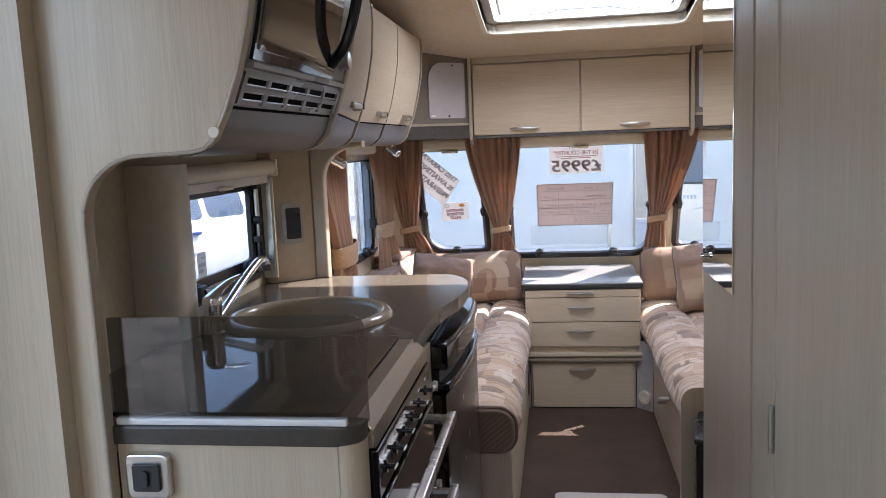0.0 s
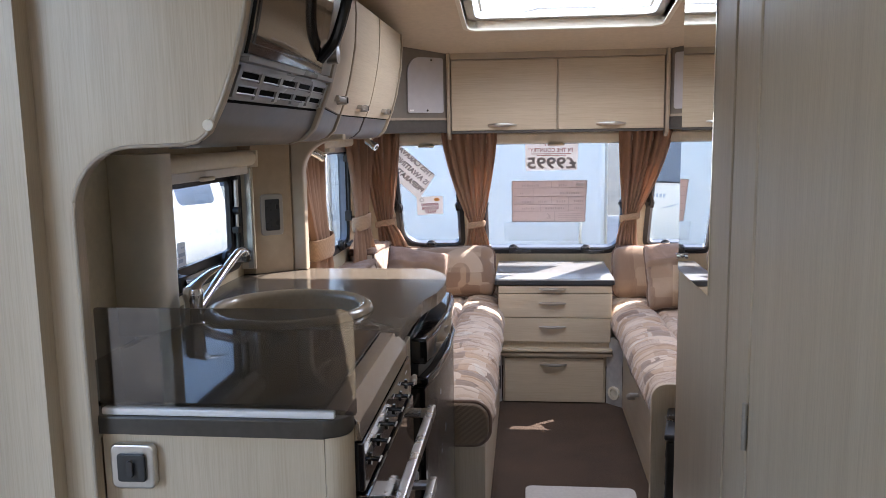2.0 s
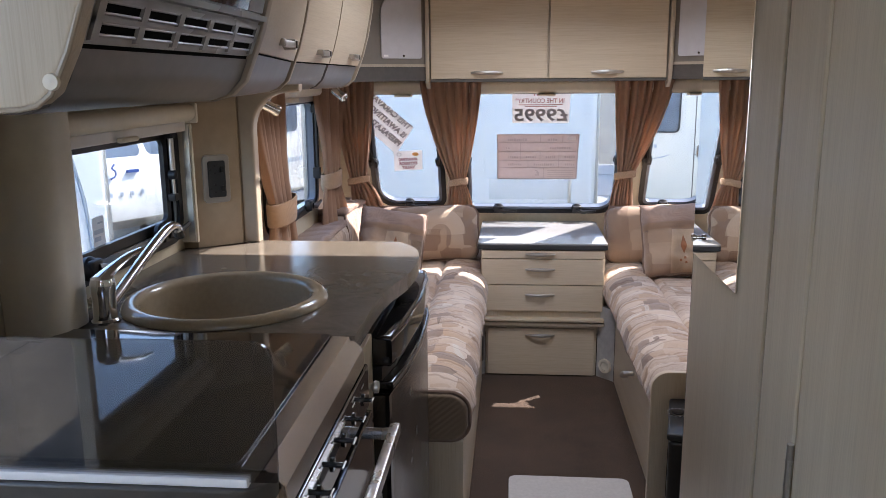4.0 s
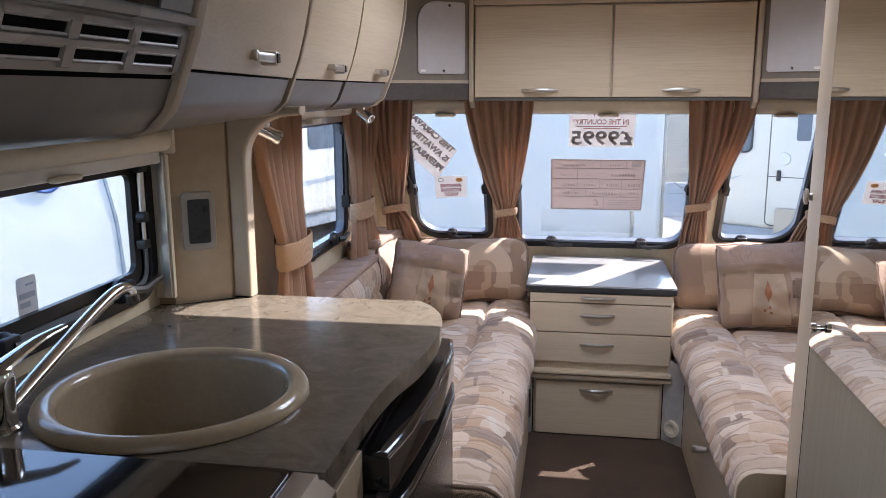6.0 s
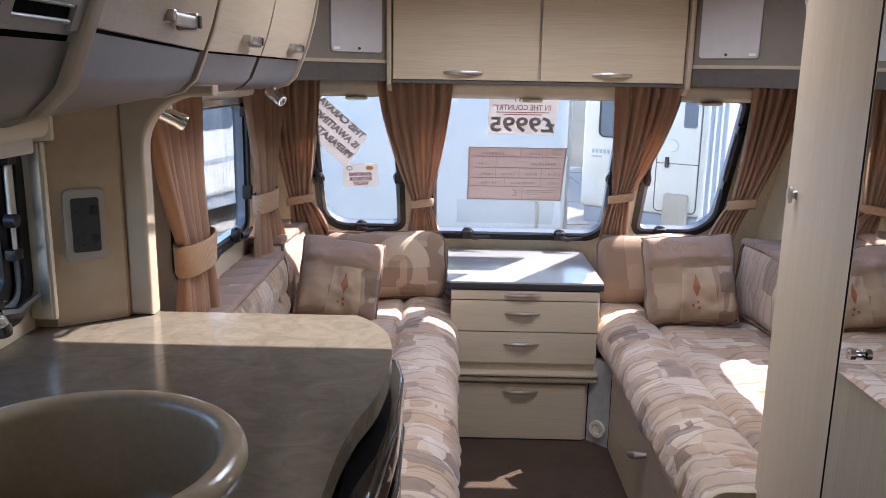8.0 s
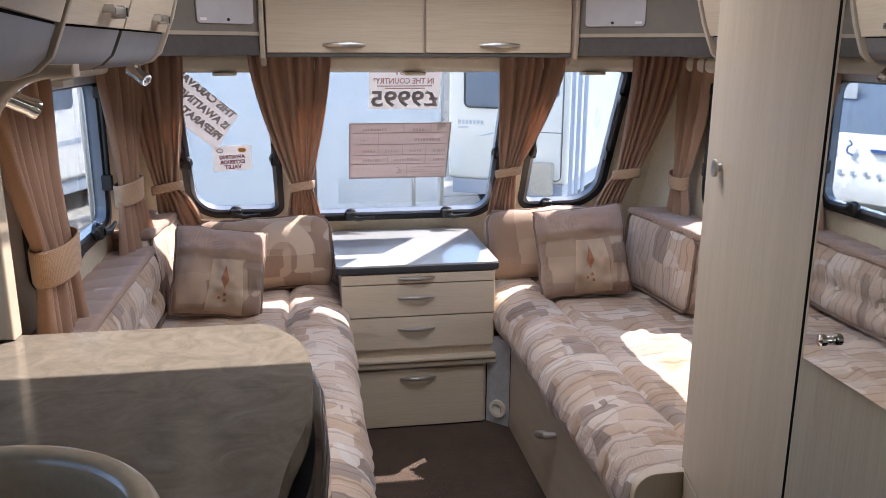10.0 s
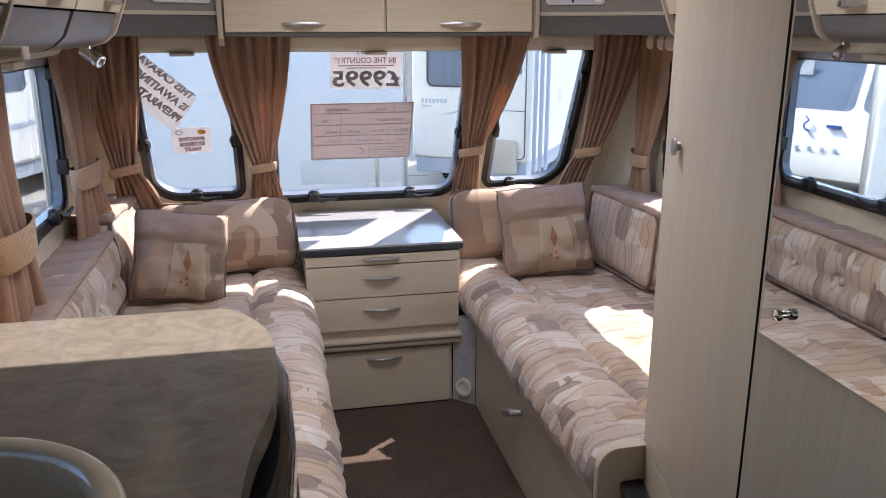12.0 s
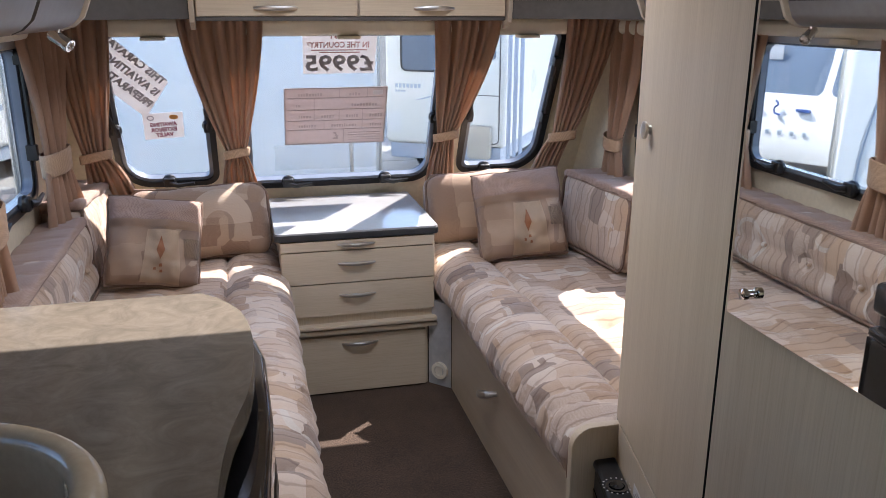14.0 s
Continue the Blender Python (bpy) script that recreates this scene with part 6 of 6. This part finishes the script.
for k in range(4):
    bars.append(prism(rrect(0.20, 0.335, 0.378 + k * 0.012, 0.381 + k * 0.012, 0.0005), W_PAPER + 0.0008, W_PAPER + 0.0013, M_FRONT))
tagged(part("unreadable_writing", join(*bars), BROWNINK, sp_), kind="stuff")
part("badge", prism(rrect(0.295, 0.335, 0.596, 0.618, 0.004), W_PAPER + 0.0008, W_PAPER + 0.0013, M_FRONT), PAPER, sp_)
part("price", text_bm("£", 0.034, on_front(0.15, 0.40), None, 0.001), BROWNINK, sp_)
solo("backing_sheet", prism([(-0.10, 0.232), (0.325, 0.232), (0.33, 0.36), (-0.10, 0.36)], W_PAPER - 0.0002, W_PAPER + 0.0002, M_FRONT), glass("cloudy_film", (0.93, 0.94, 0.95)), "clear plastic film behind the notices", "film")

va = sheet("valet_notice", [(-0.592, 0.411), (-0.444, 0.421), (-0.440, 0.539), (-0.588, 0.531)], "white valet notice on the side window, seen from behind")
for k, w in enumerate(("AWAITING", "EXTERIOR", "VALET")):
    part("line", text_bm(w, 0.017, on_front(-0.516, 0.482 - k * 0.024, rot=3.5), (0.10, 0.098, 0.068)[k], 0.0012), plain("plum_ink", (0.25, 0.05, 0.09), 0.6) if k == 0 else bpy.data.materials["plum_ink"], va)
part("emblem", prism([(-0.475 + 0.017 * math.cos(q * 0.5236), 0.515 + 0.011 * math.sin(q * 0.5236)) for q in range(12)], W_PAPER + 0.0006, W_PAPER + 0.0012, M_FRONT), ORANGE, va)
part("emblem", ring([(-0.56 + 0.014 * math.cos(q * 0.5236), 0.512 + 0.012 * math.sin(q * 0.5236)) for q in range(12)], [(-0.56 + 0.009 * math.cos(q * 0.5236), 0.512 + 0.007 * math.sin(q * 0.5236)) for q in range(12)], W_PAPER + 0.0006, W_PAPER + 0.0012, M_FRONT), INK, va)
bn = sheet("preparation_notice", [(-0.76, 0.72), (-0.575, 0.515), (-0.476, 0.672), (-0.66, 0.868)], "white slanting preparation notice on the side window, seen from behind")
for w, sz, u, v in (("THIS CARAVAN", 0.27, -0.584, 0.767), ("IS AWAITING", 0.23, -0.600, 0.704), ("PREPARATION", 0.25, -0.637, 0.663)):
    part("line", text_bm(w, 0.031, on_front(u, v, rot=-47), sz, 0.0018), INK, bn)


# ---- outside ----
GZ = -0.55
solo("ground", box(-900, 900, -900, 900, GZ - 0.3, GZ, 0), GRAVEL, "grey gravel and dirt sales yard", "ground", kind="structure")
pv = thing("pavement", (0, 10, GZ), "pale concrete paving slabs in the yard", "pavement", kind="structure")
rnd = random.Random(11)
slab_me = None
for i in range(-5, 6):
    for j in range(10):
        x0, y0 = i * 1.2 + 1.0, 8.6 + j * 1.0
        if slab_me is None:
            ob = part("paving_slab", box(x0 + 0.006, x0 + 1.194, y0 + 0.006, y0 + 0.994, GZ, GZ + 0.02, 0.004, 1), PAVE, pv)
            slab_me, first = ob.data, (x0, y0)
        else:
            ob = new("paving_slab", slab_me)
            ob.parent = pv
            ob.location = (x0 - first[0], y0 - first[1], rnd.uniform(-0.004, 0.004))


def wheel(parent, m, s):
    w = part("wheel", xf(lathe([(0.0, -0.09), (0.27, -0.09), (0.30, -0.05), (0.30, 0.05), (0.27, 0.09), (0.0, 0.09)], 28), m @ pose(0, s, 0.30, 90, 0, 0)), BLACK, parent)
    part("rim", xf(lathe([(0.0, -0.1), (0.19, -0.1), (0.18, 0.1), (0.0, 0.1)], 20), m @ pose(0, s, 0.30, 90, 0, 0)), ALU, w)


def caravan(loc, turn, L, label, W=2.25, H=2.05, blank=False, lamps=True, rear=True):
    """A touring caravan: rounded body, skirts, windows, lamps, grab rails, wheels. +x is its front."""
    m = pose(loc[0], loc[1], GZ, 0, 0, turn)
    c = thing("caravan", (loc[0], loc[1], GZ), label, "caravan", "parked caravans")
    h = L / 2
    prof = [(-h, 0.42), (h - 0.25, 0.42), (h - 0.02, 0.55), (h, 0.75), (h - 0.04, 1.15), (h - 0.28, 1.75), (h - 0.55, H + 0.33), (h - 0.9, H + 0.45), (-h + 0.35, H + 0.45), (-h + 0.08, H + 0.33), (-h, H)]
    mm = m @ Matrix(((1, 0, 0, 0), (0, 0, -1, 0), (0, 1, 0, 0), (0, 0, 0, 1)))
    part("body", prism(prof, -W / 2, W / 2, mm, 0.07, 4), BODY, c, "glossy white body", angle=50)
    part("skirt", xf(box(-h + 0.3, h - 0.4, -W / 2 + 0.04, W / 2 - 0.04, 0.26, 0.43, 0.02), m), LBLUE, c, "grey skirt")
    for s in (-1, 1):
        if not blank:
            for u0_, u1_ in ((-h + 0.5, -h + 1.4), (-0.5, 0.3), (h - 1.7, h - 0.75)):
                wdw = part("window", xf(prism(rrect(u0_, u1_, 1.25, 1.85, 0.08), -0.008, 0.008), m @ Matrix(((1, 0, 0, 0), (0, 0, 1, s * W / 2), (0, 1, 0, 0), (0, 0, 0, 1)))), TINT, c, "tinted window")
            part("stripe", xf(prism([(-h + 0.2, 0.80), (h - 0.4, 0.95), (h - 0.25, 1.02), (-h + 0.2, 0.86)], -0.004, 0.004), m @ Matrix(((1, 0, 0, 0), (0, 0, 1, s * W / 2), (0, 1, 0, 0), (0, 0, 0, 1)))), LBLUE, c, "grey graphic stripe")
        wheel(c, m, s * (W / 2 - 0.12))
        part("awning_rail", xf(tube([(-h + 0.05, s * W / 2, 0.6), (-h + 0.06, s * W / 2, H + 0.2), (-h + 0.4, s * W / 2, H + 0.42), (h - 0.9, s * W / 2, H + 0.42)], 0.018, 8), m), ALU, c)
    # rear end
    if not blank and rear:
        part("rear_window", xf(prism(rrect(-0.7, 0.7, 1.3, 1.9, 0.1), -0.01, 0.01), m @ Matrix(((0, 0, 1, -h), (1, 0, 0, 0), (0, 1, 0, 0), (0, 0, 0, 1)))), TINT, c)
    for s in (-1, 1) if rear else ():
        part("grab_rail", xf(tube(curve_pts([(-h, s * 0.92, 1.25), (-h - 0.06, s * 0.92, 1.22), (-h - 0.06, s * 0.92, 0.9), (-h, s * 0.92, 0.86)], 4), 0.014), m), ALU, c)
        if lamps:
            for k in range(3):
                part("tail_lamp", xf(lathe([(0.0, 0), (0.055, 0), (0.05, 0.03), (0.0, 0.035)], 18), m @ pose(-h, s * 0.95, 0.72 + k * 0.15, 0, -90, 0)), RED if k != 1 else ORANGE, c, "round tail lamp")
    # front end
    for y0_, y1_ in ((-0.95, -0.45), (-0.38, 0.38), (0.45, 0.95)):
        part("front_window", xf(prism(rrect(y0_, y1_, 0.0, 0.55, 0.08), -0.01, 0.012), m @ Matrix.Translation((h - 0.065, 0, 1.18)) @ Matrix(((0, -math.sin(radians(21)), math.cos(radians(21)), 0), (1, 0, 0, 0), (0, math.cos(radians(21)), math.sin(radians(21)), 0), (0, 0, 0, 1)))), TINT, c, "tinted front window")
    part("gas_locker_badge", xf(join(*[prism(rrect(-0.30 + k * 0.12, -0.26 + k * 0.12, 0.80, 0.845, 0.004), -0.002, 0.002) for k in range(6)]), m @ Matrix(((0, 0, 1, h + 0.004), (1, 0, 0, 0), (0, 1, 0, 0), (0, 0, 0, 1)))), LBLUE, c, "grey lettering bars")
    part("drawbar", xf(join(tube([(h - 0.3, -0.5, 0.4), (h + 0.9, 0, 0.42)], 0.04, 8), tube([(h - 0.3, 0.5, 0.4), (h + 0.9, 0, 0.42)], 0.04, 8)), m), DSTEEL, c)
    for s in (-0.75, 0.75):
        for u in (-h + 0.7, h - 1.1):
            part("corner_steady", xf(tube([(u, s, 0.42), (u + 0.25, s, 0.03)], 0.025, 8), m), DSTEEL, c)
    return c


caravan((-0.47, 9.35), 90, 5.9, "white caravan whose plain rear end faces the front window", blank=True, lamps=False)
near = caravan((-4.80, 5.95), 142, 3.0, "white caravan parked close by with blue swirl on its rear", rear=False, lamps=False)
m_near = pose(-4.80, 5.95, GZ, 0, 0, 142)
part("swirl_emblem", xf(tube(curve_pts([(-1.506, -0.36, 1.41), (-1.506, -0.42, 1.36), (-1.506, -0.52, 1.34), (-1.506, -0.58, 1.39), (-1.506, -0.54, 1.43), (-1.506, -0.47, 1.41)], 5), 0.013, 8), m_near), BLUE, near, "blue swirl emblem")
part("panel_seam", xf(tube(curve_pts([(-1.501, -0.74, 1.80), (-1.501, -0.84, 1.50), (-1.501, -0.92, 1.10), (-1.501, -0.95, 0.70)], 6), 0.006, 6), m_near), LBLUE, near, "grey panel joint")
part("side_panel_swage", xf(prism([(-0.97, 0.66), (-0.94, 1.10), (-0.86, 1.50), (-0.76, 1.82), (-1.04, 1.82), (-1.08, 0.66)], -0.02, 0.012), m_near @ Matrix(((0, 0, -1, -1.50), (1, 0, 0, 0), (0, 1, 0, 0), (0, 0, 0, 1)))), BODY, near, "raised white corner moulding")
card = thing("window_card", (XL - 0.018, 1.98, 1.036), "small white care card stuck to the kitchen window", "card")
M_CARD = Matrix(((0, 0, 1, XL - 0.0195), (1, 0, 0, 0), (0, 1, 0, 0), (0, 0, 0, 1)))
part("paper", prism(rrect(1.952, 2.004, 1.034, 1.102, 0.008), 0, 0.0006, M_CARD), PAPER, card)
for k, (u0, u1, v) in enumerate(((1.975, 1.997, 1.085), (1.957, 1.998, 1.063), (1.957, 1.985, 1.047))):
    part("print_bar", prism(rrect(u0, u1, v, v + (0.010 if k else 0.004), 0.001), 0.0007, 0.0012, M_CARD), LBLUE, card)
far = caravan((-3.65, 12.75), 72, 5.2, "white caravan with red tail lamps and dark rear band, parked behind")
m_far = pose(-3.65, 12.75, GZ, 0, 0, 72) @ Matrix(((0, 0, 1, -2.6), (1, 0, 0, 0), (0, 1, 0, 0), (0, 0, 0, 1)))
rb = part("rear_band", xf(prism([(-0.78, 0.99), (0.78, 0.99), (0.72, 0.88), (-0.72, 0.88)], -0.02, 0.008), m_far), SLATE, far, "dark grey band")
part("lettering_bars", xf(join(*[prism([(-0.58 + 0.08 * k, 0.91), (-0.53 + 0.08 * k, 0.91), (-0.54 + 0.08 * k, 0.96), (-0.59 + 0.08 * k, 0.96)], -0.024, -0.018) for k in range(5)]), m_far), WHITE, rb)
part("bumper", xf(box(-1.05, 1.05, 0.44, 0.62, -0.05, 0.02, 0.03), m_far), BODY, far, "moulded white bumper")
row = caravan((-6.29, 9.30), -30, 5.4, "white caravan with three tinted front windows and blue dashes")
m_row = pose(-6.29, 9.30, GZ, 0, 0, -30) @ Matrix(((0, 0, 1, 2.70), (1, 0, 0, 0), (0, 1, 0, 0), (0, 0, 0, 1)))
for u in (-0.24, 0.24):
    part("blue_dash", xf(prism([(u - 0.07, 1.03), (u + 0.06, 1.03), (u + 0.07, 1.06), (u - 0.06, 1.06)], -0.03, 0.004), m_row), BLUE, row, "blue printed dash")
part("emblem", xf(tube(curve_pts([(0.03, 1.13, 0.0), (0.0, 1.09, 0.0), (0.035, 1.06, 0.0), (0.03, 1.01, 0.0), (-0.02, 0.99, 0.0)], 5), 0.010, 8), m_row), BLUE, row, "blue swirl emblem")
part("windscreen_notice", xf(prism(rrect(0.08, 0.30, 1.50, 1.66, 0.004), -0.16, -0.156), m_row), PAPER, row, "white paper notice")
caravan((-3.3, 16.6), 88, 5.4, "white caravan with round red tail lamps across the yard")
caravan((-11.5, 6.5), 60, 5.6, "white caravan far across the yard")
caravan((5.2, 1.2), 90, 6.0, "white caravan parked alongside on bare ground")
# caravan standing askew beyond the front window: face from A to B
FA, FB = Vector((1.42, 10.70, GZ)), Vector((2.66, 9.90, GZ))
fe = (FB - FA).normalized()
FL = (FB - FA).length
M_FACE = Matrix(((fe.x, 0, fe.y, FA.x), (fe.y, 0, -fe.x, FA.y), (0, 1, 0, FA.z), (0, 0, 0, 1)))      # u along, v up, w towards the window
mh = thing("caravan", tuple((FA + FB) / 2), "cream-white caravan with dark side window, narrow door and grey lettering", "caravan", "parked caravans")
GEL = plain("cream_gelcoat", (0.80, 0.77, 0.69), 0.28, vary=0.03, scale=3)
part("body", prism(rrect(0, FL, 0.42, 2.55, (0.05, 0.22, 0.12, 0.05)), -3.6, 0.0, M_FACE, 0.05, 3), GEL, mh, "cream gelcoat body", angle=50)
part("skirt", prism(rrect(0.05, FL - 0.05, 0.24, 0.42, 0.01), -3.4, -0.03, M_FACE, 0.01), LBLUE, mh, "grey skirt")
sw_ = part("window", prism(rrect(0.22, 0.72, 1.28, 1.90, 0.07), -0.005, 0.010, M_FACE, 0.004), TINT, mh, "dark tinted window")
part("window_frame", ring(rrect(0.205, 0.735, 1.265, 1.915, 0.08), rrect(0.225, 0.715, 1.285, 1.895, 0.065), 0.0, 0.016, M_FACE), CHARCOAL, sw_)
part("lettering_bars", join(*[prism(rrect(0.13 + 0.048 * k, 0.163 + 0.048 * k, 1.075, 1.125, 0.004), 0.0, 0.003, M_FACE) for k in range(7)], *[prism(rrect(0.13 + 0.035 * k, 0.155 + 0.035 * k, 1.025, 1.050, 0.003), 0.0, 0.003, M_FACE) for k in range(4)]), LBLUE, mh, "grey lettering bars")
part("swoosh", prism([(0.34, 0.93), (0.50, 0.97), (0.66, 1.02), (0.52, 0.955)], 0.0, 0.003, M_FACE), LBLUE, mh, "grey printed swoosh")
part("service_hatch", prism(rrect(0.03, 0.20, 0.55, 0.80, 0.02), 0.0, 0.006, M_FACE, 0.002), BODY, mh)
part("door_seal", ring(rrect(0.92, 1.415, 0.46, 2.10, 0.06), rrect(0.932, 1.403, 0.472, 2.088, 0.05), -0.004, 0.006, M_FACE), SLATE, mh, "grey door seal")
dr_ = part("door", prism(rrect(0.934, 1.401, 0.474, 2.086, 0.05), -0.004, 0.012, M_FACE, 0.004), GEL, mh, "cream caravan door")
part("door_joint", prism(rrect(0.936, 1.399, 1.012, 1.022, 0.001), 0.010, 0.0135, M_FACE), SLATE, dr_)
part("door_window", prism(rrect(1.21, 1.36, 1.42, 1.82, 0.03), 0.008, 0.018, M_FACE, 0.003), TINT, dr_, "small tinted door window")
part("handle", prism(rrect(1.03, 1.075, 0.97, 1.09, 0.01), 0.01, 0.035, M_FACE, 0.006), CHARCOAL, dr_, "dark door handle")
part("round_vent", lathe([(0.0, 0), (0.07, 0), (0.065, 0.02), (0.03, 0.022), (0.0, 0.012)], 24, M_FACE @ Matrix.Translation((1.10, 1.22, 0.012))), BODY, dr_, "round white vent")
part("door_bin", prism(rrect(1.06, 1.33, 0.30, 0.68, 0.03), 0.012, 0.10, M_FACE, 0.012), plain("sand_plastic", (0.56, 0.50, 0.40), 0.5), dr_, "sand-coloured bin")
for k in range(3):
    part("awning_rail", tube([M_FACE @ Vector((FL + 0.05 + 0.07 * k, 0.2 + 0.02 * k, 0.02)), M_FACE @ Vector((FL + 0.05 + 0.07 * k, 2.5, 0.02))], 0.024, 10), LBLUE, mh, "pale blue-grey awning pole")
for k in range(2):
    w_ = part("wheel", lathe([(0.0, -0.09), (0.27, -0.09), (0.30, -0.05), (0.30, 0.05), (0.27, 0.09), (0.0, 0.09)], 28, M_FACE @ Matrix.Translation((0.55, 0.30, -0.35 - 2.0 * k))), BLACK, mh)
    part("rim", lathe([(0.0, -0.1), (0.19, -0.1), (0.18, 0.1), (0.0, 0.1)], 20, M_FACE @ Matrix.Translation((0.55, 0.30, -0.35 - 2.0 * k))), ALU, w_)
sh = thing("workshop", (9, 16, GZ), "red brick workshop beyond the yard", "building")
part("wall", box(4.5, 14, 15, 20, GZ, 3.2, 0.02), BRICK, sh)
part("roof", prism([(14.7, 3.2), (20.3, 3.2), (17.5, 4.6)], 4.2, 14.3, Matrix(((0, 0, 1, 0), (1, 0, 0, 0), (0, 1, 0, 0), (0, 0, 0, 1)))), plain("grey_roof_sheet", (0.22, 0.22, 0.23), 0.7), sh)
part("door", box(6.0, 8.6, 14.94, 15.0, GZ, 2.2, 0.01), LBLUE, sh)
